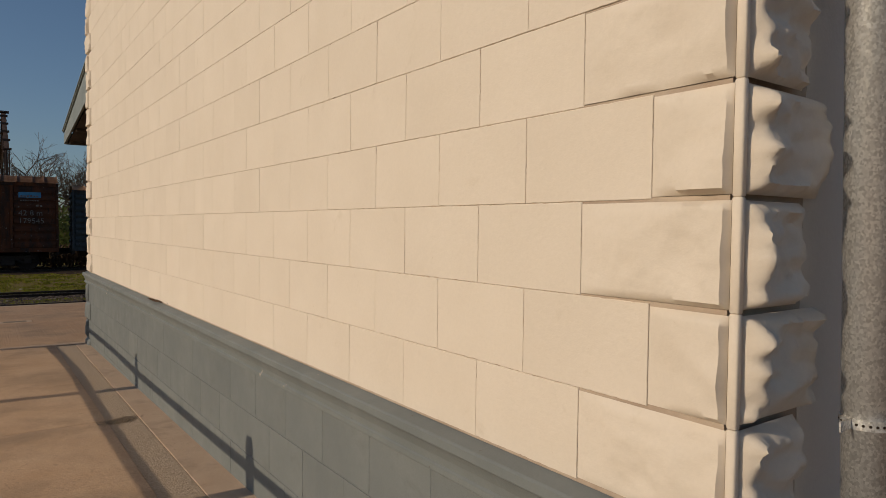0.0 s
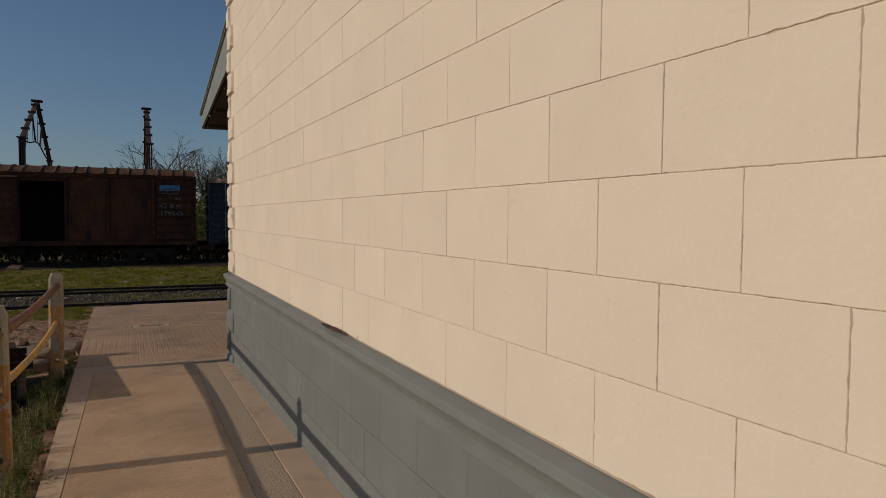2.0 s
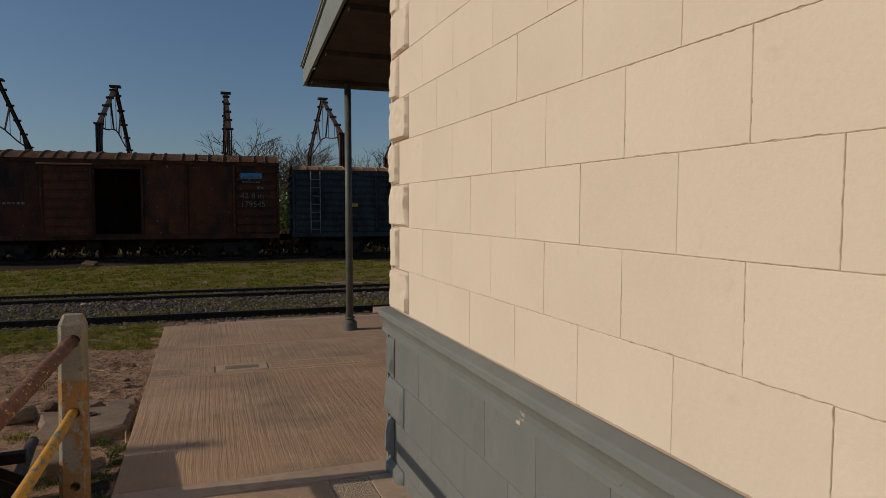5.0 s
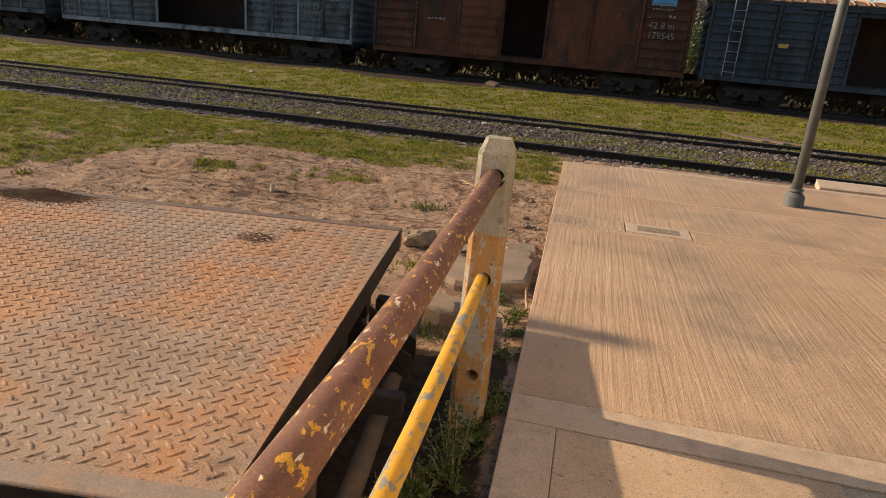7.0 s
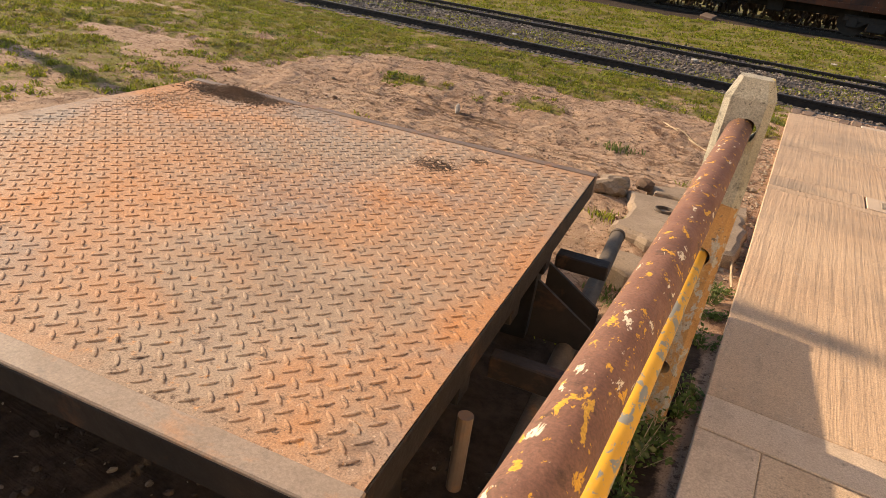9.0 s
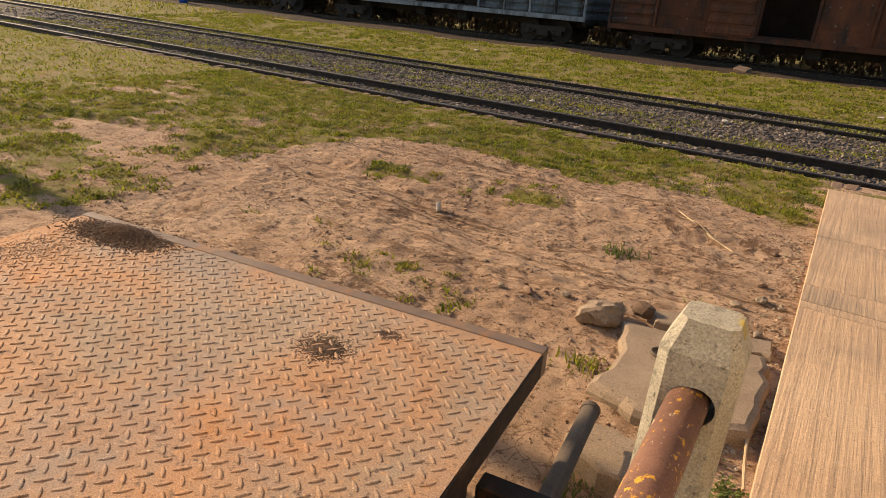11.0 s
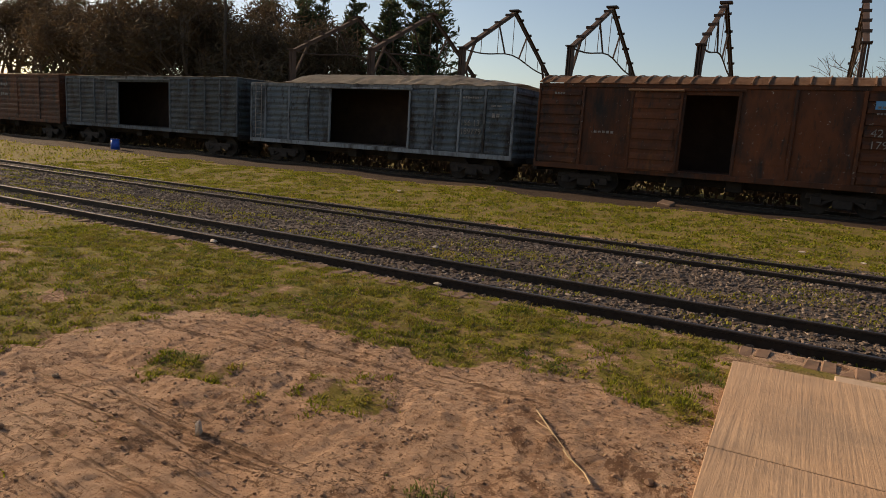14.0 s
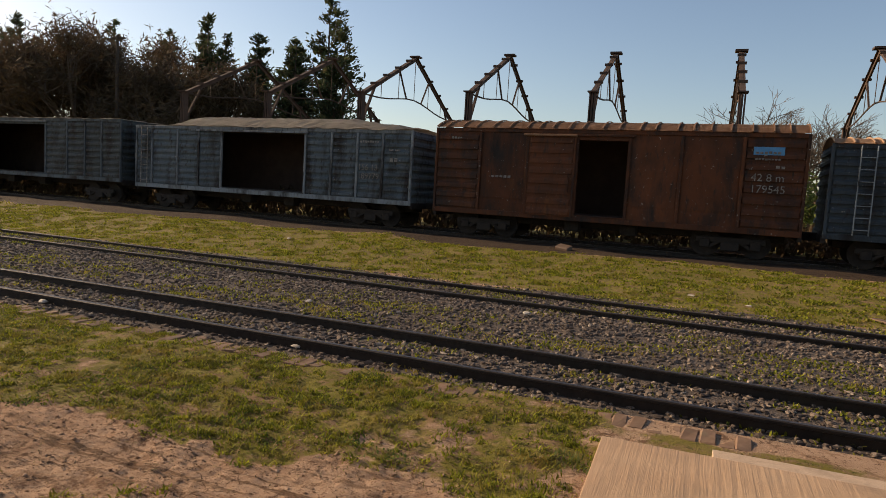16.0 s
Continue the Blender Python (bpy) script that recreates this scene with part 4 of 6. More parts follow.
part("stub_pipe", rod((0.03, -1.55, 0.05), (0.03, -1.55, 0.26), 0.018, n=14), M_EDGE, weigh, "short open pipe end")
lev = empty("drain_pipe", Matrix(), "dark steel pipe lying beside the weighing platform", "pipe")
part("tube", rod((-2.09, 8.27, 0.045), (-1.80, 6.0, 0.075), 0.032, n=20), M_DUSTY, lev, smooth=True)
part("cap", rod((-2.092, 8.285, 0.045), (-2.089, 8.262, 0.045), 0.035, n=20), M_DUSTY, lev)


# ---- loose heaps, stones and litter ----
def lump(name, c, size, material, seed, label, cat, group="", flat=1.0, sub=2):
    r = random.Random(seed)
    bm = bmesh.new()
    bmesh.ops.create_icosphere(bm, subdivisions=sub, radius=1)
    o = Vector((r.uniform(0, 50), r.uniform(0, 50), r.uniform(0, 50)))
    for v in bm.verts:
        k = 1 + 0.45 * noise.noise(v.co * 1.3 + o) + 0.18 * noise.noise(v.co * 3.7 + o)
        v.co = Vector((v.co.x * size[0] * k, v.co.y * size[1] * k, max(v.co.z, -0.55) * size[2] * k))
    ob = part(name, bm, material, None)
    ob.location = c
    ob.rotation_euler.z = r.uniform(0, 6)
    return tagged(ob, label, cat, group)


def gz(x, y):
    return float(ground_z(x, y))


def broken_slab(pts, z, thick, seed, tilt=(0, 0)):
    """A broken piece of cast concrete with worn rounded edges, standing out of the soil."""
    r = random.Random(seed)
    c = Vector((sum(p[0] for p in pts) / len(pts), sum(p[1] for p in pts) / len(pts)))
    outline = []
    for i, p in enumerate(pts):
        q = pts[(i + 1) % len(pts)]
        for k in range(4):
            t = k / 4
            outline.append(Vector((p[0] + (q[0] - p[0]) * t + r.uniform(-0.014, 0.014), p[1] + (q[1] - p[1]) * t + r.uniform(-0.014, 0.014))))
    bm = bmesh.new()
    rows = []
    for h, s in ((-thick, 1.0), (-0.035, 1.0), (-0.01, 0.97), (0.0, 0.90)):
        rows.append([bm.verts.new((c.x + (p.x - c.x) * s, c.y + (p.y - c.y) * s, z + h + tilt[0] * (p.x - c.x) + tilt[1] * (p.y - c.y) + (r.uniform(-0.004, 0.004) if h else 0))) for p in outline])
    n = len(outline)
    for a, b in zip(rows, rows[1:]):
        for i in range(n):
            bm.faces.new((a[i], a[(i + 1) % n], b[(i + 1) % n], b[i]))
    bm.faces.new(rows[-1])
    bm.faces.new(list(reversed(rows[0])))
    bmesh.ops.recalc_face_normals(bm, faces=bm.faces[:])
    ob = part("broken_slab", bm, M_SLAB, None)
    return tagged(ob, "broken piece of old concrete slab sunk in the soil", "concrete slab", "broken slabs")


broken_slab([(-2.27, 9.22), (-1.95, 9.27), (-1.62, 9.28), (-1.575, 8.95), (-1.58, 8.60), (-1.90, 8.44), (-2.20, 8.52), (-2.16, 8.82)], -0.005, 0.25, 1, (0.015, -0.02))
broken_slab([(-2.14, 8.40), (-1.92, 8.36), (-1.80, 8.16), (-1.98, 8.10), (-2.16, 8.24)], -0.055, 0.2, 2, (0.03, 0.0))
broken_slab([(-2.20, 9.44), (-1.99, 9.56), (-1.86, 9.44), (-1.94, 9.32), (-2.14, 9.32)], -0.025, 0.2, 3, (0.02, 0.02))
broken_slab([(-1.84, 9.42), (-1.64, 9.50), (-1.595, 9.34), (-1.80, 9.31)], -0.030, 0.2, 5, (-0.02, 0.03))
for i, (x, y) in enumerate(((-2.01, 8.96), (-1.885, 8.98))):
    bm = bmesh.new()
    pts = [Vector((x + 0.05 * math.cos(a), y + 0.042 * math.sin(a), 0.004)) for a in np.linspace(0, 6.2832, 19)]
    rings = [[bm.verts.new((p.x + (p.x - x) * u, p.y + (p.y - y) * u, p.z + h)) for u, h in ((-0.12, -0.012), (-0.05, 0.004), (0.05, 0.004), (0.12, -0.012))] for p in pts[:-1]]
    for k in range(18):
        for j in range(3):
            bm.faces.new((rings[k][j], rings[k][j + 1], rings[(k + 1) % 18][j + 1], rings[(k + 1) % 18][j]))
    bmesh.ops.recalc_face_normals(bm, faces=bm.faces[:])
    tagged(part("lifting_ring", bm, M_DUSTY, None), "rusty iron ring cast into the broken concrete slab", "ring", "lifting rings")
lump("rock", (-2.38, 9.22, -0.035), (0.125, 0.085, 0.07), M_SLAB, 4, "rounded broken lump of old concrete on the soil", "rock", "concrete lumps", sub=3)
lump("rock", (-2.22, 9.40, -0.03), (0.06, 0.05, 0.045), M_DSOIL, 5, "small dark stone beside a broken slab", "rock", "concrete lumps")
for i, (x, y, s) in enumerate(((-2.80, 9.26, 0.035), (-2.63, 9.36, 0.03), (-2.95, 9.23, 0.022), (-4.75, 9.55, 0.02), (-1.86, 9.9, 0.035), (-1.75, 10.05, 0.04), (-1.78, 10.3, 0.03), (-3.2, 9.5, 0.018),
                               (-1.70, 9.55, 0.03), (-1.8, 11.0, 0.03), (-4.0, 9.2, 0.018), (-5.2, 10.1, 0.022))):
    lump("stone", (x, y, gz(x, y) + s * 0.25), (s, s * 0.7, s * 0.6), M_ROUGH if i % 3 else M_BRICK, 20 + i, "small stone lying on the bare soil", "stone", "stones on the soil", sub=2)
pale = lump("litter", (-3.93, 10.1, gz(-3.93, 10.1) + 0.02), (0.028, 0.018, 0.055), M_WHITE, 41, "crumpled pale scrap lying on the soil", "litter")
for i, (x, y, s) in enumerate(((-3.48, 18.45, 0.11), (-6.6, 17.3, 0.09), (-7.7, 15.2, 0.12), (-5.2, 14.9, 0.07), (-12, 24.5, 0.12), (-9.3, 15.0, 0.1), (-1.2, 22.3, 0.09), (-0.2, 21.9, 0.07))):
    lump("stone", (x, y, gz(x, y) + 0.05), (s * 0.9, s * 0.55, s * 0.22), M_WHITE, 60 + i, "pale flat stone among the ballast", "stone", "pale stones", sub=2)



def twig(pts, r, label, name="twig"):
    bm = bmesh.new()
    for a, b in zip(pts, pts[1:]):
        add_rod(bm, a, b, r, r * 0.8, 7)
    return tagged(part(name, bm, M_TWIG, None), label, "twig", "twigs")


def ground_line(xys, lift=0.015):
    return [(x, y, gz(x, y) + lift) for x, y in xys]


twig(ground_line([(-2.55, 11.42), (-2.42, 11.25), (-2.22, 11.0), (-2.10, 10.92), (-2.03, 10.78)]), 0.0055, "long pale dry stick lying on the soil")
twig(ground_line([(-2.5, 11.28), (-2.35, 11.12), (-2.15, 10.95)]), 0.003, "thin dry stick beside a longer one")
twig(ground_line([(-1.60, 8.62), (-1.58, 8.45), (-1.56, 8.30)], 0.03), 0.007, "dry stick at the walkway edge")
twig(ground_line([(-6.3, 10.35), (-6.25, 10.2)], 0.02), 0.012, "short dry stick on the soil")
twig(ground_line([(-3.55, 9.05), (-3.47, 9.15)], 0.012), 0.008, "short dark stick on the soil")


# ---- grass and weeds ----
def blades(name, xs, ys, zs, hs, ws, material, label, seed, lean=0.6, kind="stuff", parent=None):
    """Many small bent blades in one mesh."""
    r = np.random.RandomState(seed)
    n = len(xs)
    a = r.uniform(0, 2 * np.pi, n)
    dx, dy = np.cos(a), np.sin(a)
    ln = r.uniform(0.15, 1.0, n) * lean
    tx, ty = np.cos(a + 1.57 + r.uniform(-0.6, 0.6, n)) * ln * hs, np.sin(a + 1.57 + r.uniform(-0.6, 0.6, n)) * ln * hs
    v = np.empty((n, 5, 3))
    v[:, 0] = np.stack([xs - dx * ws, ys - dy * ws, zs], -1)
    v[:, 1] = np.stack([xs + dx * ws, ys + dy * ws, zs], -1)
    v[:, 2] = np.stack([xs + dx * ws * 0.9 + tx * 0.45, ys + dy * ws * 0.9 + ty * 0.45, zs + hs * 0.62], -1)
    v[:, 3] = np.stack([xs - dx * ws * 0.9 + tx * 0.45, ys - dy * ws * 0.9 + ty * 0.45, zs + hs * 0.62], -1)
    v[:, 4] = np.stack([xs + tx, ys + ty, zs + hs], -1)
    b = (np.arange(n) * 5)[:, None]
    q = (b + np.array([0, 1, 2, 3])).tolist()
    t = (b + np.array([3, 2, 4])).tolist()
    ob = raw(name, v.reshape(-1, 3).tolist(), q + t, material, parent)
    return tagged(ob, label, name.replace("_", " "), kind=kind)


def scatter(n, x0, x1, y0, y1, seed, power=1.0, thresh=0.35):
    r = np.random.RandomState(seed)
    x, y = r.uniform(x0, x1, n), r.uniform(y0, y1, n)
    p = turf_share(x, y) ** power * (0.22 + 0.78 * np.clip((rough_field(x, y, 6.5 if y1 < 20 else 2.4, 4) - 0.38) * 5.0, 0, 1))
    k = r.uniform(0, 1, n) < p - thresh * 0.3
    inside = ~((x > edge_x(y)) & (y < 13.6))
    k = k & inside
    return x[k], y[k]


def clumps(n, per, x0, x1, y0, y1, seed, spread):
    cx, cy = scatter(n, x0, x1, y0, y1, seed)
    q = np.random.RandomState(seed + 1)
    x = np.repeat(cx, per) + q.normal(0, spread, len(cx) * per)
    y = np.repeat(cy, per) + q.normal(0, spread, len(cx) * per)
    k = ~((x > edge_x(y) - 0.005) & (y < 13.6))
    return x[k], y[k]


x, y = clumps(19000, 20, -10.5, -1.5, 7.6, 14.0, 401, 0.026)
r = np.random.RandomState(402)
blades("turf_clumps", x, y, ground_z(x, y) - 0.003, r.uniform(0.006, 0.034, len(x)), r.uniform(0.003, 0.007, len(x)), M_GRASS, "ragged clumps of short grass and clover", 403, 1.9)
x, y = clumps(8000, 20, -26, 8, 20.9, 28.4, 405, 0.08)
r = np.random.RandomState(406)
blades("turf_clumps", x, y, ground_z(x, y) - 0.004, r.uniform(0.015, 0.060, len(x)), r.uniform(0.010, 0.022, len(x)), M_GRASS, "ragged clumps of grass before the wagons", 407, 1.8)
x, y = scatter(110000, -10.5, -1.5, 7.6, 14.0, 1)
r = np.random.RandomState(2)
blades("grass", x, y, ground_z(x, y) - 0.004, r.uniform(0.004, 0.016, len(x)), r.uniform(0.003, 0.007, len(x)), M_GRASS, "short trodden grass and clover beside the soil", 3, 1.2)
x, y = scatter(42000, -9.5, -1.5, 8.2, 14.0, 11)
r = np.random.RandomState(12)
blades("dry_grass", x, y, ground_z(x, y) - 0.002, r.uniform(0.012, 0.04, len(x)), r.uniform(0.0015, 0.003, len(x)), M_DRY, "dry straw among the short grass", 13, 1.6)
x, y = scatter(26000, -26, 8, 20.9, 28.4, 4)
r = np.random.RandomState(5)
blades("grass", x, y, ground_z(x, y) - 0.005, r.uniform(0.015, 0.06, len(x)), r.uniform(0.006, 0.016, len(x)), M_GRASS, "short green grass between the tracks and the wagons", 6, 0.9)
x, y = scatter(70000, -26, -9.0, 7, 14, 14)
r = np.random.RandomState(15)
blades("grass", x, y, ground_z(x, y) - 0.005, r.uniform(0.012, 0.04, len(x)), r.uniform(0.006, 0.013, len(x)), M_GRASS, "short grass in the open yard", 16, 1.0)
x, y = scatter(26000, -60, -26, 8, 29, 17)
r = np.random.RandomState(18)
blades("grass", x, y, ground_z(x, y) - 0.005, r.uniform(0.04, 0.11, len(x)), r.uniform(0.015, 0.035, len(x)), M_GRASS, "rough grass in the far yard", 19, 0.9)
# dry scraps strewn over the bare soil
r = np.random.RandomState(601)
x, y = r.uniform(-6.5, -1.6, 9000), r.uniform(8.2, 12.6, 9000)
ok = (x < edge_x(y) - 0.02) & (r.uniform(0, 1, 9000) < 0.15 + 0.85 * np.clip((rough_field(x, y, 2.1, 14) - 0.42) * 5, 0, 1)) & ~((x > -4.4) & (x < -2.05) & (y < 8.3))
x, y = x[ok], y[ok]
blades("straw", x[::2], y[::2], ground_z(x[::2], y[::2]) + 0.003, r.uniform(0.002, 0.006, len(x[::2])), r.uniform(0.0012, 0.0026, len(x[::2])), M_DRY, "bits of straw strewn over the bare soil", 602, 9.0)
blades("dead_leaf_scraps", x[1::2], y[1::2], ground_z(x[1::2], y[1::2]) + 0.003, r.uniform(0.002, 0.006, len(x[1::2])), r.uniform(0.002, 0.005, len(x[1::2])), M_BROWNLEAF, "dark scraps of dead leaves on the bare soil", 603, 6.0)
# tufts between the rails
r = np.random.RandomState(21)
tx, ty = r.uniform(-24, 6, 700), r.uniform(14.2, 21.4, 700)
keep = (np.abs(ty - 17.2) < 1.0) | (ty > 19.6) | (r.uniform(0, 1, 700) < 0.35)
tx, ty = tx[keep], ty[keep]
cnt = 55
x = np.repeat(tx, cnt) + r.normal(0, 0.26, len(tx) * cnt)
y = np.repeat(ty, cnt) + r.normal(0, 0.09, len(tx) * cnt)
blades("grass_tufts", x, y, ground_z(x, y) + 0.005, r.uniform(0.014, 0.045, len(x)), r.uniform(0.006, 0.013, len(x)), M_GRASS, "tufts of grass growing through the ballast", 22, 1.4)
# denser clumps of weeds in the turf
r = np.random.RandomState(31)
tx, ty = scatter(700, -9, -1.6, 9.5, 13.9, 32, 2.0)
tx, ty = tx[:60], ty[:60]
x = np.repeat(tx, 70) + r.normal(0, 0.075, len(tx) * 70)
y = np.repeat(ty, 70) + r.normal(0, 0.06, len(tx) * 70)
ok = ~((x > edge_x(y) - 0.01) & (y < 13.6))
x, y = x[ok], y[ok]
blades("clover_clumps", x, y, ground_z(x, y), r.uniform(0.006, 0.022, len(x)), r.uniform(0.004, 0.008, len(x)), M_WEED, "darker green clumps of clover in the grass", 33, 1.1)
for i, (cx, cy, s, n) in enumerate(((-2.62, 10.25, 0.07, 150), (-1.95, 12.3, 0.16, 260), (-1.78, 12.75, 0.11, 200), (-2.28, 8.72, 0.06, 90), (-2.0, 8.05, 0.07, 120), (-2.13, 7.6, 0.06, 80))):
    r = np.random.RandomState(50 + i)
    x, y = r.normal(cx, s, n), r.normal(cy, s * 0.7, n)
    blades("grass_tuft", x, y, ground_z(x, y), r.uniform(0.012, 0.045, n), r.uniform(0.002, 0.005, n), M_GRASS if i % 2 else M_WEED, "small tuft of green grass growing from bare soil", 60 + i, 1.0)


def weed(cx, cy, h, spread, n, seed, material, label):
    """A leafy weed: thin stems with many small leaves."""
    r = random.Random(seed)
    t = empty("weed", pose(cx, cy, gz(cx, cy) - 0.01), label, "weed", "weeds by the fence")
    bm = bmesh.new()
    lv2, lf2 = [], []
    for s in range(n):
        a = r.uniform(0, 6.283)
        k = r.uniform(0.15, 1.0) * spread
        tip = Vector((math.cos(a) * k, math.sin(a) * k, h * r.uniform(0.4, 1.0)))
        base = Vector((math.cos(a) * k * 0.3, math.sin(a) * k * 0.3, 0))
        add_rod(bm, base, tip, 0.0018, 0.001, 4)
        for q in range(16):
            p = base.lerp(tip, r.uniform(0.25, 1.0)) + Vector((r.gauss(0, 0.012), r.gauss(0, 0.012), r.gauss(0, 0.008)))
            d = Vector((r.uniform(-1, 1), r.uniform(-1, 1), r.uniform(-0.2, 0.7))).normalized()
            sd = d.cross(Vector((r.uniform(-1, 1), r.uniform(-1, 1), 1))).normalized()
            L, B = r.uniform(0.012, 0.028), r.uniform(0.004, 0.008)
            b0 = len(lv2)
            lv2.extend([p, p + d * L * 0.5 + sd * B, p + d * L, p + d * L * 0.5 - sd * B])
            lf2.append((b0, b0 + 1, b0 + 2, b0 + 3))
    tagged(part("stems", bm, M_TWIG, t), kind="stuff")
    tagged(raw("foliage", lv2, lf2, material, t), kind="stuff")


wr = random.Random(70)
for i in range(58):
    y = 2.2 + i * 0.085 + wr.uniform(-0.05, 0.05)
    weed(edge_x(y) - wr.uniform(0.05, 0.30), y, wr.uniform(0.10, 0.24), wr.uniform(0.08, 0.15), 18, 100 + i, M_WEED, "bushy green weed growing beside the walkway")
for i in range(10):
    y = 7.25 + i * 0.13
    weed(edge_x(y) - wr.uniform(0.04, 0.22), y, wr.uniform(0.03, 0.09), 0.07, 9, 200 + i, M_WEED, "low green weed at the foot of the fence post")
for i in range(9):
    weed(-1.9 - wr.uniform(0, 1.6), 5.2 + wr.uniform(0, 0.7), wr.uniform(0.05, 0.12), 0.07, 8, 230 + i, M_WEED, "small green weed in the dark soil")

# ---- ballast ----
PH = (1 + 5 ** 0.5) / 2
ICO_V = np.array([(a * 1.0, b * PH, 0) for a in (-1, 1) for b in (-1, 1)] + [(0, a * 1.0, b * PH) for a in (-1, 1) for b in (-1, 1)] + [(b * PH, 0, a * 1.0) for a in (-1, 1) for b in (-1, 1)]) / 1.9
bm = bmesh.new()
for p in ICO_V:
    bm.verts.new(p)
hull = bmesh.ops.convex_hull(bm, input=bm.verts[:])
bm.verts.index_update()
ICO_F = np.array([[v.index for v in f.verts] for f in bm.faces])
ICO_V = np.array([v.co[:] for v in bm.verts])
bm.free()


def stones(name, x, y, z, s, material, label, seed):
    r = np.random.RandomState(seed)
    n = len(x)
    v = ICO_V[None] * (1 + r.uniform(-0.38, 0.38, (n, 12, 1)))
    v = v * (s[:, None, None] * np.stack([r.uniform(0.7, 1.4, n), r.uniform(0.6, 1.1, n), r.uniform(0.45, 0.8, n)], -1)[:, None, :])
    a = r.uniform(0, 6.28, n)
    c, d = np.cos(a)[:, None], np.sin(a)[:, None]
    vx = v[..., 0] * c - v[..., 1] * d + x[:, None]
    vy = v[..., 0] * d + v[..., 1] * c + y[:, None]
    vz = v[..., 2] + z[:, None]
    V = np.stack([vx, vy, vz], -1).reshape(-1, 3)
    F = (ICO_F[None] + (np.arange(n) * 12)[:, None, None]).reshape(-1, 3)
    return tagged(raw(name, V.tolist(), F.tolist(), material), label, name, kind="stuff")


def crumbs(cx, cy, sx, sy, n, z, lo, hi, seed, label, turn=0.0, peak=0.0, mat=None):
    r = np.random.RandomState(seed)
    u, v = r.normal(0, 0.42, n), r.normal(0, 0.42, n)
    c, d = math.cos(turn), math.sin(turn)
    x, y = cx + u * sx * c - v * sy * d, cy + u * sx * d + v * sy * c
    zz = z + peak * np.exp(-(u ** 2 + v ** 2) * 4) * r.uniform(0.2, 1, n)
    stones("dirt_heap", x, y, zz, r.uniform(lo, hi, n), mat or M_DSOIL, label, seed + 1)


crumbs(-3.90, 7.68, 0.26, 0.12, 5200, ZT + 0.001, 0.002, 0.0052, 301, "heap of dark crumbled dirt on the tread plate", 0.12, 0.035)
crumbs(-3.98, 7.36, 0.18, 0.30, 1500, ZT, 0.0015, 0.0035, 303, "thin spill of reddish dirt on the tread plate", mat=M_CRUMB)
crumbs(-2.70, 7.55, 0.085, 0.07, 2600, ZT, 0.0012, 0.0030, 305, "dark scab of caked dirt on the tread plate")
crumbs(-0.33, 2.95, 0.14, 0.09, 500, 0.003, 0.002, 0.007, 311, "little heap of dry leaves and dirt by the wall", 0.4, 0.015, M_ROUGH)
crumbs(-0.020, 3.25, 0.025, 0.22, 420, 0.862, 0.0015, 0.005, 313, "crumbs of dirt lying on the plinth moulding")
crumbs(-2.60, 7.74, 0.045, 0.035, 700, ZT, 0.0012, 0.0026, 307, "little scab of caked dirt on the tread plate")
r = np.random.RandomState(41)
n = 46000
x = -30 + 38 * r.beta(2.2, 1.6, n)
y = r.uniform(14.05, 21.2, n)
keep = (np.abs(y - 17.15) > 0.75) | (r.uniform(0, 1, n) < 0.75)
keep &= r.uniform(0, 1, n) < sst(21.5, 20.0, y) + 0.15
x, y = x[keep], y[keep]
stones("ballast", x, y, ground_z(x, y) + 0.008, 0.014 + 0.026 * r.uniform(0, 1, len(x)) ** 1.6, M_STONE, "dark grey crushed stone ballast between the rails", 42)
x, y = r.uniform(-4.6, -1.6, 7000), 2.0 + 4.8 * r.uniform(0, 1, 7000) ** 0.6
stones("gravel", x, y, ground_z(x, y) + 0.002, 0.0025 + 0.013 * r.uniform(0, 1, 7000) ** 4, M_PEBBLE, "scattered gravel on dark soil under the weighing platform", 43)
x = r.uniform(-7.0, -1.6, 44000)
y = r.uniform(8.2, 12.6, 44000)
ok = r.uniform(0, 1, 44000) < np.clip(0.25 + 0.9 * wob(x, y, 1.3, 3) * wob(x, y, 3.1, 5) + 0.5 * wob(x, y, 6.0, 1), 0.06, 1)
x, y = x[ok], y[ok]
ok = x < edge_x(y) - 0.01
x, y = x[ok], y[ok]
stones("grit", x, y, ground_z(x, y), 0.002 + 0.012 * r.uniform(0, 1, len(x)) ** 4, M_CRUMB, "crumbs of soil and grit on the bare ground", 44)
y = r.uniform(8.4, 11.5, 150)
x = edge_x(y) - np.abs(r.normal(0.02, 0.07, 150)) - 0.01
stones("gravel", x, y, ground_z(x, y) + 0.002, r.uniform(0.005, 0.017, 150), M_ROUGH, "gravel along the broken walkway edge", 45)


# ---- wagons ----
WAG_SLOPE = -0.05
WAG_RZ = math.degrees(math.atan(WAG_SLOPE))


def wag_y(x):
    return 29.45 + WAG_SLOPE * (x + 4.2)


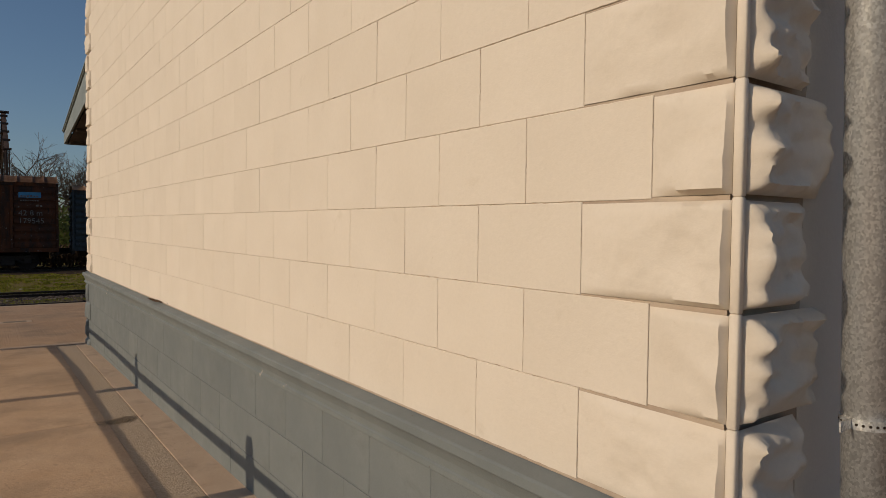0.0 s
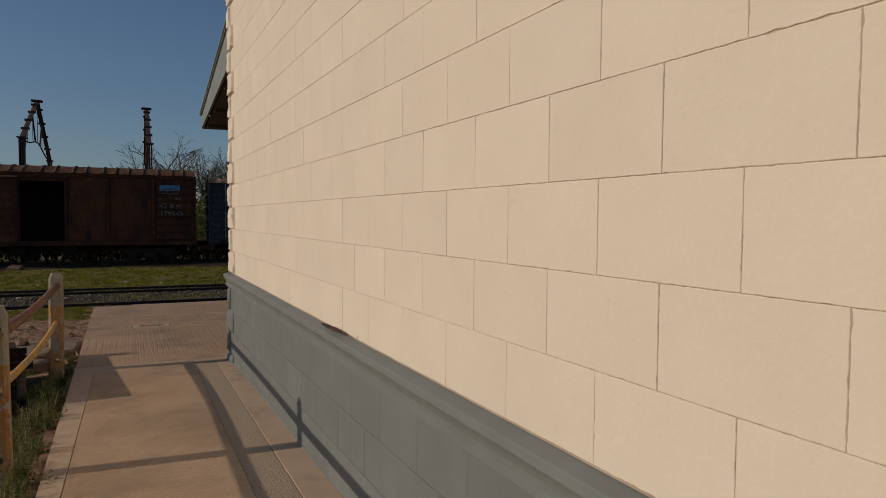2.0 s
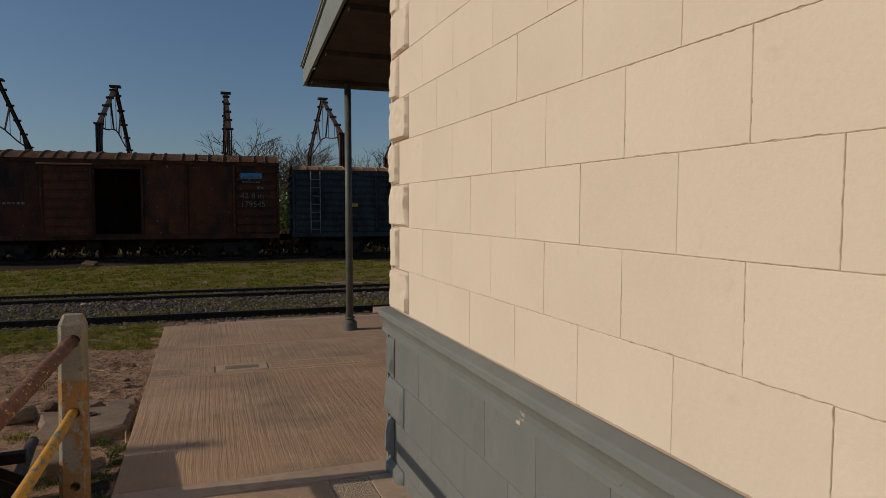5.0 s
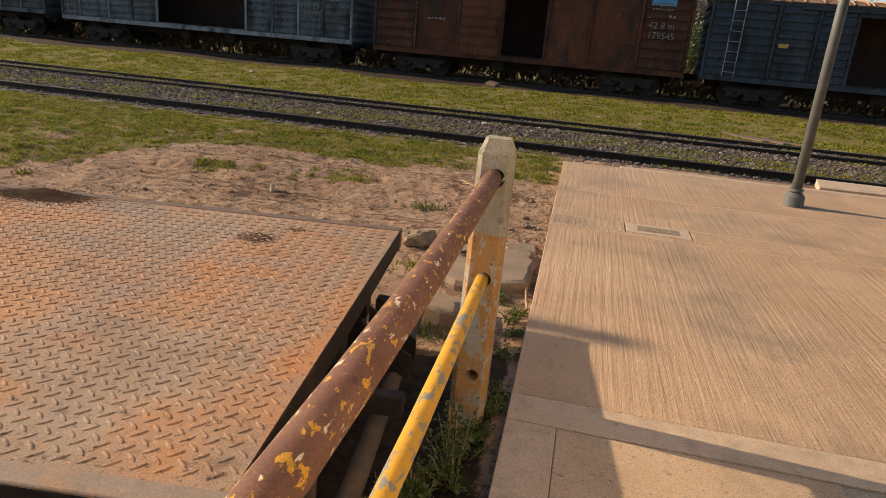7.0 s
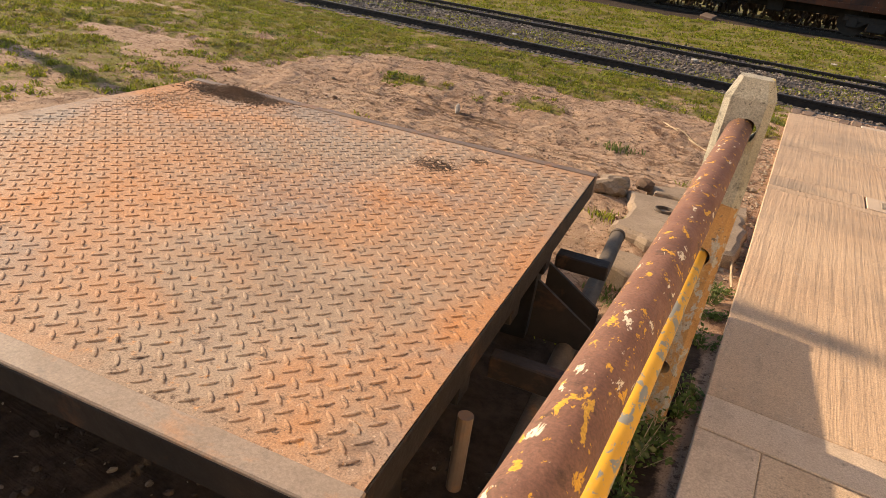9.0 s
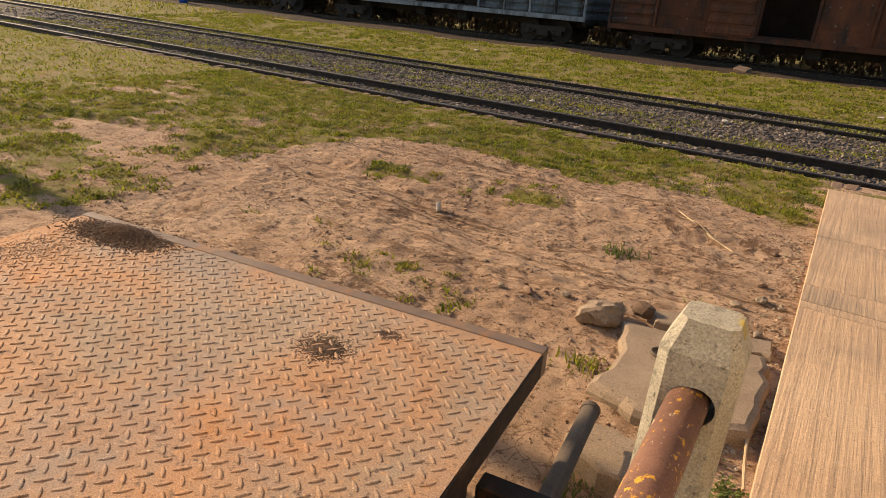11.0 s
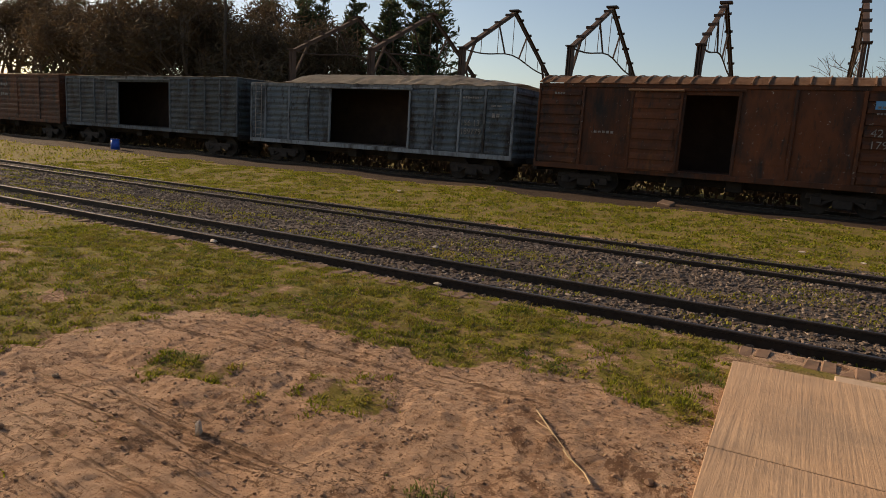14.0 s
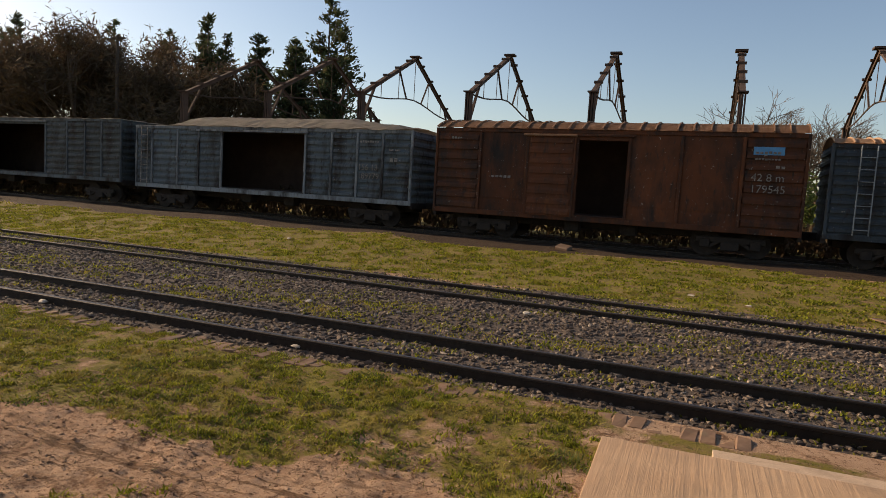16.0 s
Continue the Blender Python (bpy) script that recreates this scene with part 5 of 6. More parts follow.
def ribbed(x0, x1, z0, z1, y, ribs, depth=0.035, out=-1):
    """A pressed steel panel with level ribs."""
    bm = bmesh.new()
    prof = [(0.0, z0)]
    pitch = (z1 - z0) / max(ribs, 1)
    for i in range(ribs):
        b = z0 + i * pitch
        for t, d in ((0.14, 0), (0.17, 1), (0.50, 0.9), (0.78, 0)):
            prof.append((d * depth, b + t * pitch))
    prof.append((0.0, z1))
    m = 0.045
    cols = ((x0, 0), (x0 + m, 0), (x0 + 2 * m, 1), (x1 - 2 * m, 1), (x1 - m, 0), (x1, 0))
    rows = [[bm.verts.new((x, y + out * d * k, z)) for x, k in cols] for d, z in prof]
    for a, b in zip(rows, rows[1:]):
        for i in range(len(cols) - 1):
            bm.faces.new((a[i], a[i + 1], b[i + 1], b[i]))
    return bm


def bogie(parent, xc, depth):
    t = new("bogie")
    t.parent = parent
    for yy in (0.35, depth - 0.35):
        bm = box((xc - 0.95, yy - 0.05, 0.42), (xc + 0.95, yy + 0.05, 0.60), 0.02)
        for s in (-1, 1):
            add_box(bm, (xc + s * 0.68 - 0.14, yy - 0.07, 0.26), (xc + s * 0.68 + 0.14, yy + 0.07, 0.52), 0.02)
            add_beam(bm, (xc + s * 0.55, yy, 0.30), (xc + s * 0.22, yy, 0.50), 0.08, 0.09)
        add_box(bm, (xc - 0.25, yy - 0.06, 0.20), (xc + 0.25, yy + 0.06, 0.46), 0.02)
        fr = part("bogie_frame", bm, M_UNDER, t)
        for k in range(3):
            part("spring", rod((xc - 0.14 + k * 0.14, yy, 0.24), (xc - 0.14 + k * 0.14, yy, 0.45), 0.055, n=10), M_UNDER, t)
    for s in (-1, 1):
        for yy in (0.66, depth - 0.66):
            bm = rod((xc + s * 0.68, yy - 0.06, 0.42), (xc + s * 0.68, yy + 0.06, 0.42), 0.42, n=26)
            add_rod(bm, (xc + s * 0.68, yy - 0.12, 0.42), (xc + s * 0.68, yy + 0.12, 0.42), 0.09, n=12)
            part("wheel", bm, M_UNDER, t)
        part("axle", rod((xc + s * 0.68, 0.6, 0.42), (xc + s * 0.68, depth - 0.6, 0.42), 0.06, n=10), M_UNDER, t)


def ladder(parent, x, z0, z1, y, wd, material):
    bm = bmesh.new()
    for s in (0, 1):
        add_rod(bm, (x + s * wd, y, z0), (x + s * wd, y, z1), 0.018, n=6)
    k = int((z1 - z0) / 0.32)
    for i in range(k):
        add_rod(bm, (x, y, z0 + 0.15 + i * 0.32), (x + wd, y, z0 + 0.15 + i * 0.32), 0.013, n=6)
    part("ladder", bm, material, parent)


def wagon(x0, x1, zb, ze, zr, paint, trim, roof_m, seams, posts, opening, label, ribs=8, leaf=None, ladder_x=None, flat=(), roof_span=None, back_gap=None):
    """A covered bogie wagon. Places along it are given in the yard's x; the front side lies in the plane y = 0 of the wagon."""
    L = x1 - x0
    dp = 2.75
    t = empty("boxcar", pose(x0, wag_y(x0), 0.03, 0, 0, WAG_RZ), label, "boxcar", "stored boxcars")
    zb, ze, zr = zb - 0.03, ze - 0.03, zr - 0.03
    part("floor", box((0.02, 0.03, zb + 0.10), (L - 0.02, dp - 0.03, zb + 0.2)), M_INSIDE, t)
    part("sill", box((0, -0.025, zb), (L, 0.06, zb + 0.17), 0.01), trim, t)
    part("sill", box((0, dp - 0.06, zb), (L, dp + 0.02, zb + 0.17), 0.01), trim, t)
    part("top_rail", box((0, -0.02, ze - 0.12), (L, 0.06, ze), 0.01), trim, t)
    part("underframe", box((0.3, dp / 2 - 0.35, zb - 0.25), (L - 0.3, dp / 2 + 0.35, zb + 0.098), 0.02), M_UNDER, t)
    for xc in (1.75, L - 1.75):
        bogie(t, xc, dp)
    for xb in (L * 0.42, L * 0.58):
        part("brake_gear", box((xb - 0.25, 0.55, zb - 0.35), (xb + 0.25, 0.95, zb), 0.03), M_UNDER, t)
    o0, o1, oz0, oz1 = opening[0] - x0, opening[1] - x0, opening[2] - 0.03, opening[3] - 0.03
    cuts = sorted([0.0] + [p - x0 for p in posts] + [o0, o1, L])
    for a, b in zip(cuts, cuts[1:]):
        if a >= o0 - 0.01 and b <= o1 + 0.01:
            continue
        if b - a < 0.12:
            continue
        mid = (a + b) / 2 + x0
        plain = any(u < mid < v for u, v in flat)
        part("side_panel", ribbed(a, b, zb + 0.17, ze - 0.12, 0.02, 1 if plain else ribs, 0.010 if plain else 0.055), paint, t)
    for p in cuts[1:-1]:
        part("side_post", box((p - 0.045, -0.035, zb + 0.172), (p + 0.045, 0.04, ze - 0.122), 0.008), trim if trim is not paint else paint, t)
    for p in (0.0, L):
        part("corner_post", box((p - 0.04, -0.03, zb + 0.002), (p + 0.04, 0.06, ze - 0.002), 0.01), trim, t)
    if oz1 < ze - 0.14:
        part("door_header", box((o0 + 0.046, -0.03, oz1), (o1 - 0.046, 0.04, ze - 0.123), 0.006), paint, t)
    part("door_sill", box((o0, -0.04, zb + 0.172), (o1, 0.10, max(oz0, zb + 0.2)), 0.006), trim, t)
    part("door_rail", box((o0 - 1.7, -0.10, ze - 0.20), (o1 + 0.15, -0.045, ze - 0.13), 0.006), trim, t)
    if leaf:
        d = new("sliding_door")
        d.parent = t
        a, b = leaf[0] - x0, leaf[1] - x0
        part("door_panel", ribbed(a, b, zb + 0.12, ze - 0.16, -0.065, 8, 0.03), paint, d)
        for p in (a, b):
            part("door_stile", box((p - 0.03, -0.085, zb + 0.12), (p + 0.03, -0.045, ze - 0.14), 0.005), paint, d)
        part("door_handle", rod((b - 0.14, -0.11, zb + 0.9), (b - 0.14, -0.11, zb + 1.5), 0.02, n=8), trim, d)
        bmh = box((a - 0.15, -0.16, ze - 0.22), (b + 0.05, -0.06, ze - 0.16), 0.01)
        part("door_hood", bmh, roof_m, d)
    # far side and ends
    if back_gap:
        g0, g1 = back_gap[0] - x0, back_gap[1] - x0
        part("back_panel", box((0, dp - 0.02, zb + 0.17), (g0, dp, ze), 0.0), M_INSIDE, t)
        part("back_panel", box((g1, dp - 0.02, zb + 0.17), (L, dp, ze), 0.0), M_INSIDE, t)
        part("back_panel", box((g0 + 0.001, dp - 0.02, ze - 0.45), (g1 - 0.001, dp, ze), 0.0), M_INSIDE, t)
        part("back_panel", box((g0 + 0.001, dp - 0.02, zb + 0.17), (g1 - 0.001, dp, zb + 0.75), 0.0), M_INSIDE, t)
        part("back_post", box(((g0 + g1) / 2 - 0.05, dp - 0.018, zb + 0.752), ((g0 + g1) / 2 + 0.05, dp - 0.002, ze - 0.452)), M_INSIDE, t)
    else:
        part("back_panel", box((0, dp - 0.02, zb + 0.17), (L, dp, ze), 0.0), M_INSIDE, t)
    for xe, s in ((0.0, -1), (L, 1)):
        bm = ribbed(0.0, dp, zb + 0.05, ze - 0.02, 0, 9, 0.05, 1)
        rot = Matrix.Translation((xe, 0, 0)) @ Matrix.Rotation(radians(90), 4, "Z") if s < 0 else Matrix.Translation((xe, dp, 0)) @ Matrix.Rotation(radians(-90), 4, "Z")
        bm.transform(rot)
        part("end_wall", bm, paint, t)
        part("buffer_beam", box((xe - 0.06, 0.1, zb - 0.12), (xe + 0.06, dp - 0.1, zb + 0.10), 0.01), M_UNDER, t)
        part("coupler", box((min(xe, xe + s * 0.45), dp / 2 - 0.12, zb - 0.1), (max(xe, xe + s * 0.45), dp / 2 + 0.12, zb + 0.12), 0.03), M_UNDER, t)
    # arched roof with seams
    r0, r1 = (0.0, L) if not roof_span else (roof_span[0] - x0, roof_span[1] - x0)
    rr = random.Random(int(L * 100))
    nseg = max(seams, 22)
    bm = bmesh.new()
    arc = 9
    rows = []
    for i in range(nseg * 2 + 1):
        u = i / (nseg * 2)
        x = r0 + (r1 - r0) * u
        endk = 1.0 if not roof_span else min(1, u * 14, (1 - u) * 3 + 0.25)
        row = []
        for k in range(arc + 1):
            v = k / arc
            h = math.sin(math.pi * v) ** 0.8 * (zr - ze) * endk
            row.append(bm.verts.new((x, -0.06 + (dp + 0.12) * v, ze + 0.01 + h + rr.uniform(-1, 1) * (0.006 if not roof_span else 0.035))))
        rows.append(row)
    for a, b in zip(rows, rows[1:]):
        for k in range(arc):
            bm.faces.new((a[k], b[k], b[k + 1], a[k + 1]))
    bmesh.ops.solidify(bm, geom=bm.faces[:], thickness=0.02)
    rf = part("roof", bm, roof_m, t)
    if seams:
        for i in range(seams + 1):
            x = r0 + (r1 - r0) * i / seams
            x += 0 if i in (0, seams) else rr.uniform(-0.14, 0.14)
            bm = bmesh.new()
            pts = []
            for k in range(arc + 1):
                v = k / arc
                pts.append((x, -0.075 + (dp + 0.15) * v, ze + 0.035 + math.sin(math.pi * v) ** 0.8 * (zr - ze)))
            for p, q in zip(pts, pts[1:]):
                add_beam(bm, p, q, 0.035, 0.03)
            part("roof_seam", bm, roof_m, rf)
    if roof_span:
        part("roof_deck", box((0, 0.0, ze - 0.01), (L, dp, ze + 0.01), 0.0), roof_m, t)
    if ladder_x is not None:
        ladder(t, ladder_x - x0, zb + 0.15, ze - 0.05, -0.09, 0.36, M_LETTER if paint is not M_WDARK else M_WTRIM)
    return t


def on_side(t, x0, x, z, words, size):
    return letters(words, size, M_LETTER, t, Matrix.Translation((x - x0, -0.046, z - 0.03)) @ Matrix.Rotation(radians(90), 4, "X"))


def bars(t, x0, x, z, wd, ht, n, material=None, seed=1):
    r = random.Random(seed)
    bm = bmesh.new()
    u = x - x0
    for i in range(n):
        k = wd / n
        add_box(bm, (u + i * k, -0.048, z - 0.03 + r.uniform(0, ht * 0.2)), (u + i * k + k * 0.7, -0.042, z - 0.03 + ht * r.uniform(0.7, 1)))
    part("worn_lettering", bm, material or M_LETTER, t)


w3 = wagon(-9.76, 1.42, 0.77, 3.62, 3.98, M_WRUST, M_WRUST, M_ROOFR, 22, (-8.17, -6.55, -1.84, -0.18), (-4.92, -3.33, 0.95, 3.30),
           "rust red boxcar with one door slid open and an arched roof", leaf=(-6.5, -4.98), flat=((-8.2, -6.5), (-3.4, -0.2)))
on_side(w3, -9.76, 0.05, 2.28, "42 8 m", 0.30)
on_side(w3, -9.76, 0.05, 1.96, "179545", 0.30)
part("blue_panel", box((0.06 + 9.76, -0.03, 2.96), (0.84 + 9.76, -0.012, 3.22), 0.003), M_SIGNBLUE, w3, "faded blue painted emblem panel")
bars(w3, -9.76, 0.12, 3.03, 0.66, 0.09, 6, seed=4)
bars(w3, -9.76, 0.12, 2.86, 0.66, 0.06, 8, seed=5)
bars(w3, -9.76, 0.66, 2.63, 0.26, 0.1, 2, seed=6)
bars(w3, -9.76, -7.7, 2.02, 0.7, 0.10, 5, seed=7)
bars(w3, -9.76, -9.2, 3.25, 0.4, 0.08, 4, seed=8)
w2 = wagon(-24.13, -10.72, 0.87, 3.50, 3.98, M_WBLUE, M_WTRIM, M_ROOFG, 0, (-23.2, -21.73, -20.57, -14.05, -12.93, -11.87), (-19.35, -15.23, 0.98, 3.33),
           "blue grey boxcar with a wide open doorway and patched roof", ribs=9, ladder_x=-23.75, roof_span=(-22.4, -10.72), back_gap=(-17.0, -15.6))
on_side(w2, -24.13, -12.86, 2.05, "156 13", 0.30)
on_side(w2, -24.13, -12.86, 1.74, "189779", 0.30)
bars(w2, -24.13, -12.8, 3.02, 0.8, 0.10, 8, seed=9)
bars(w2, -24.13, -11.6, 2.75, 0.5, 0.09, 2, seed=10)
bars(w2, -24.13, -11.55, 2.35, 0.36, 0.20, 2, seed=11)
wagon(-39.65, -25.1, 0.98, 3.74, 3.80, M_WGREY, M_WBLUE, M_ROOFG, 0, (-38.2, -36.8, -35.7, -28.6, -27.4, -26.3), (-34.55, -30.1, 1.08, 3.45),
      "faded grey boxcar with an open doorway and buckled eaves", ribs=9, roof_span=(-39.6, -25.1))
w0 = wagon(-55.3, -40.4, 0.98, 3.80, 3.96, M_WRUST, M_WRUST, M_ROOFR, 0, (-51.5, -48.0, -45.2, -42.6), (-54.6, -52.6, 1.1, 3.4),
           "weathered rust red boxcar standing at the end of the row")
bars(w0, -55.3, -47.2, 3.1, 0.9, 0.2, 4, seed=12)
bars(w0, -55.3, -47.2, 2.5, 0.9, 0.2, 4, seed=13)
w4 = wagon(1.98, 15.4, 0.80, 3.38, 3.62, M_WDARK, M_WDARK, M_ROOFO, 34, (4.0, 5.2, 11.2, 12.6, 14.0), (6.3, 10.0, 0.9, 3.06),
           "dark blue boxcar with a wide doorway and a bleached roof", ribs=9, ladder_x=2.62)
part("yellow_plate", box((4.15 - 1.98, -0.035, 1.95), (4.45 - 1.98, -0.02, 2.08), 0.003), M_YELPIPE, w4, "small yellow plate")

# ---- roofless shed: a row of steel trusses ----
def shed_truss():
    t = empty("shed_truss", pose(-0.2, 0, 0), "rusty steel truss of a roofless shed behind the wagons", "truss", "shed trusses")
    YN, YA, YF, ZC, ZA = 34.1, 39.5, 44.9, 5.35, 7.95
    for y in (YN, YF):
        bm = add_beam(bmesh.new(), (0, y, -0.2), (0, y, ZC + 0.12), 0.06, 0.28)
        for s in (-1, 1):
            add_beam(bm, (s * 0.09, y, -0.2), (s * 0.09, y, ZC + 0.12), 0.05, 0.28)
        part("column", bm, M_RUSTLINE, t)
        part("column_cap", box((-0.18, y - 0.22, ZC + 0.12), (0.18, y + 0.22, ZC + 0.17)), M_RUSTLINE, t)
    for y in (YN, YF):
        a, b = Vector((0, y, ZC + 0.05)), Vector((0, YA, ZA))
        bm = add_beam(bmesh.new(), a, b, 0.06, 0.20)
        add_beam(bm, a + Vector((0, 0, 0.09)), b + Vector((0, 0, 0.09)), 0.20, 0.03)
        part("rafter", bm, M_RUSTLINE, t)
        for k in (0.2, 0.42, 0.64, 0.86):
            p = a.lerp(b, k) + Vector((0, 0, 0.14))
            part("purlin_cleat", box(p - Vector((0.17, 0.06, 0.05)), p + Vector((0.17, 0.06, 0.05))), M_RUSTLINE, t)
    part("apex_plate", box((-0.25, YA - 0.22, ZA + 0.06), (0.25, YA + 0.22, ZA + 0.14)), M_RUSTLINE, t)
    ties = []
    for i in range(13):
        u = i / 12
        ties.append(Vector((0, YN + (YF - YN) * u, ZC + 0.1 + 0.45 * math.sin(math.pi * u) ** 2 - (0.08 * math.sin(2 * math.pi * u) ** 2))))
    bm = bmesh.new()
    rows = [[bm.verts.new(p + Vector((0.035 * math.cos(1.0472 * k), 0, 0.035 * math.sin(1.0472 * k)))) for k in range(6)] for p in ties]
    for ra, rb in zip(rows, rows[1:]):
        for k in range(6):
            bm.faces.new((ra[k], ra[(k + 1) % 6], rb[(k + 1) % 6], rb[k]))
    part("tie_rod", bm, M_RUSTLINE, t)
    for i in (2, 4, 6, 8, 10):
        p = ties[i]
        k = 1 - abs(p.y - YA) / (YA - YN)
        top = Vector((0, p.y, ZC + 0.05 + (ZA - ZC - 0.05) * k))
        part("hanger", rod(p, top, 0.016, n=6), M_RUSTLINE, t)
        if i in (4, 8):
            q = ties[i + (1 if i < 6 else -1)]
            part("strut", add_beam(bmesh.new(), q, top, 0.07, 0.05), M_RUSTLINE, t)
    for s, y in ((1, YN), (-1, YF)):
        part("knee_brace", add_beam(bmesh.new(), (0, y, ZC - 1.3), (0, y + s * 1.15, ZC + 0.55), 0.10, 0.09), M_RUSTLINE, t)
    return t


truss = shed_truss()
for x in (-25.0, -20.1, -15.23, -10.3, -5.35, 4.8, 9.7, 14.6, 19.5):
    copy_thing(truss, pose(x, 0, 0))


# ---- trees and distance ----
def limb(bm, a, b, r0, r1, n=5):
    a, b = Vector(a), Vector(b)
    d = (b - a)
    q = d.to_track_quat("Z", "Y")
    rings = []
    for p, r in ((a, r0), (b, r1)):
        rings.append([bm.verts.new(p + q @ Vector((r * math.cos(6.2832 * k / n), r * math.sin(6.2832 * k / n), 0))) for k in range(n)])
    for k in range(n):
        bm.faces.new((rings[0][k], rings[0][(k + 1) % n], rings[1][(k + 1) % n], rings[1][k]))


def conifer(x, y, h, rad, seed, n=6000, low=0.05):
    r = random.Random(seed)
    t = empty("conifer_tree", pose(x, y, -0.2), "tall dark ragged conifer behind the wagons", "tree", "conifers behind the yard")
    bm = bmesh.new()
    limb(bm, (0, 0, 0), (r.uniform(-0.3, 0.3), 0, h * 0.97), 0.28, 0.03, 8)
    lv2, lf2 = [], []
    tips = max(3, int(rad * 1.3))
    leaders = [(r.uniform(-0.45, 0.45) * rad, r.uniform(-0.45, 0.45) * rad, h * r.uniform(0.70, 0.95)) for _ in range(tips)] + [(0, 0, h)]
    boughs = []
    for i in range(230):
        lx, ly, lh = leaders[r.randrange(len(leaders))]
        z = lh * (low + (1 - low) * r.random() ** 0.8)
        k = (1 - z / lh) ** 0.75
        a = r.uniform(0, 6.283)
        reach = 0.25 + 1.15 * rad * k * r.uniform(0.35, 1.1)
        f = min(1, z / lh * 1.6)
        tip = Vector((lx * f + math.cos(a) * reach, ly * f + math.sin(a) * reach, z + reach * r.uniform(-0.05, 0.5)))
        base = Vector((lx * f * 0.5, ly * f * 0.5, z - 0.1 * reach))
        limb(bm, base, tip, 0.045, 0.01, 3)
        boughs.append((base, tip))
    for i in range(n):
        base, tip = boughs[r.randrange(len(boughs))]
        u = r.uniform(0.3, 1.08)
        p = base.lerp(tip, u) + Vector((r.gauss(0, 0.17), r.gauss(0, 0.17), r.gauss(0, 0.15)))
        d = ((tip - base).normalized() + Vector((r.gauss(0, 0.6), r.gauss(0, 0.6), r.gauss(0.3, 0.5)))).normalized()
        sd = d.cross(Vector((r.gauss(0, 1), r.gauss(0, 1), r.gauss(0, 1)))).normalized()
        L, B = r.uniform(0.25, 0.7), r.uniform(0.04, 0.11)
        b0 = len(lv2)
        lv2.extend([p - d * L * 0.4, p + sd * B, p + d * L * 0.6, p - sd * B])
        lf2.append((b0, b0 + 1, b0 + 2, b0 + 3))
    part("trunk", bm, M_BARK, t)
    raw("crown", lv2, lf2, M_CONIFER, t)
    return t


def bare_tree(x, y, h, seed, leaf=0, leaf_mat_=None, spread=0.55, label="leafless tree with fine branching twigs", depth=6, group="bare trees"):
    r = random.Random(seed)
    t = empty("bare_tree", pose(x, y, -0.2), label, "tree", group)
    bm = bmesh.new()
    ends = []

    def grow(p, d, L, rad, k):
        q = p + d * L
        limb(bm, p, q, rad, rad * 0.68, 4 if k > 2 else 3)
        if k == 0:
            ends.append(q)
            return
        for i in range(2 if r.random() < 0.55 else 3):
            nd = (d + Vector((r.gauss(0, spread), r.gauss(0, spread), r.gauss(0.12, 0.3)))).normalized()
            grow(q, nd, L * r.uniform(0.62, 0.88), rad * 0.62, k - 1)

    for s in range(3):
        grow(Vector((r.uniform(-0.3, 0.3), r.uniform(-0.3, 0.3), 0)), Vector((r.gauss(0, 0.25), r.gauss(0, 0.25), 1)).normalized(), h * 0.24, 0.02 * h, depth)
    part("trunk", bm, M_BARE, t)
    if leaf:
        lv2, lf2 = [], []
        for i in range(leaf):
            p = ends[r.randrange(len(ends))] + Vector((r.gauss(0, 0.5), r.gauss(0, 0.5), r.gauss(-0.3, 0.7)))
            d = Vector((r.gauss(0, 1), r.gauss(0, 1), r.gauss(0, 1))).normalized()
            sd = d.cross(Vector((r.gauss(0, 1), r.gauss(0, 1), r.gauss(0, 1)))).normalized()
            L, B = r.uniform(0.16, 0.42), r.uniform(0.025, 0.07)
            b0 = len(lv2)
            lv2.extend([p - d * L, p + sd * B, p + d * L, p - sd * B])
            lf2.append((b0, b0 + 1, b0 + 2, b0 + 3))
        raw("crown", lv2, lf2, leaf_mat_, t)
    return t


for i, (x, y, h, rad) in enumerate(((-31.6, 60, 15.2, 3.2), (-33.8, 61, 18.2, 3.4), (-36.2, 59, 14.0, 3.0), (-38.2, 62, 14.6, 2.6), (-40.6, 60, 15.2, 2.4), (-42.2, 61, 13.2, 2.2), (-44.6, 60, 15.0, 2.2), (-46.8, 60, 17.0, 2.1), (-48.7, 62, 17.2, 1.9),
                                    (-51.3, 60, 15.8, 2.0), (-55, 62, 14.2, 2.2), (-60.2, 61, 17.6, 2.0), (-65, 62, 15, 2.2), (-70, 60, 15.8, 2.4), (-75, 61, 18.5, 2.6), (-80, 62, 18, 2.8), (-87, 62, 19, 3.0), (-95, 62, 18, 3.0))):
    conifer(x, y, h, rad, 300 + i)
for i, (x, y, h) in enumerate(((-40, 53, 12), (-43.5, 52, 14), (-47, 53, 15), (-50.5, 52, 16), (-54, 51, 16), (-57.5, 53, 15), (-61, 52, 15.5), (-65, 51, 16), (-69, 53, 15), (-73, 52, 16), (-78, 52, 17), (-84, 53, 18), (-90, 53, 18))):
    bare_tree(x, y, h, 400 + i, 9000, M_BROWNLEAF, 0.5, "dense bush with withered brown foliage and bare twigs", 5, "withered bushes")
for i, (x, y, h) in enumerate(((-14, 64, 6.5), (-10.5, 66, 6.0), (1.6, 62, 9.6), (3.3, 60, 11.0), (5.0, 63, 9.4), (6.6, 60, 9.6), (9.5, 46, 8.2), (12.5, 50, 7.6), (16, 52, 7.0), (-0.5, 68, 6.2))):
    bare_tree(x, y, h, 500 + i, 0, None, 0.55, depth=6)
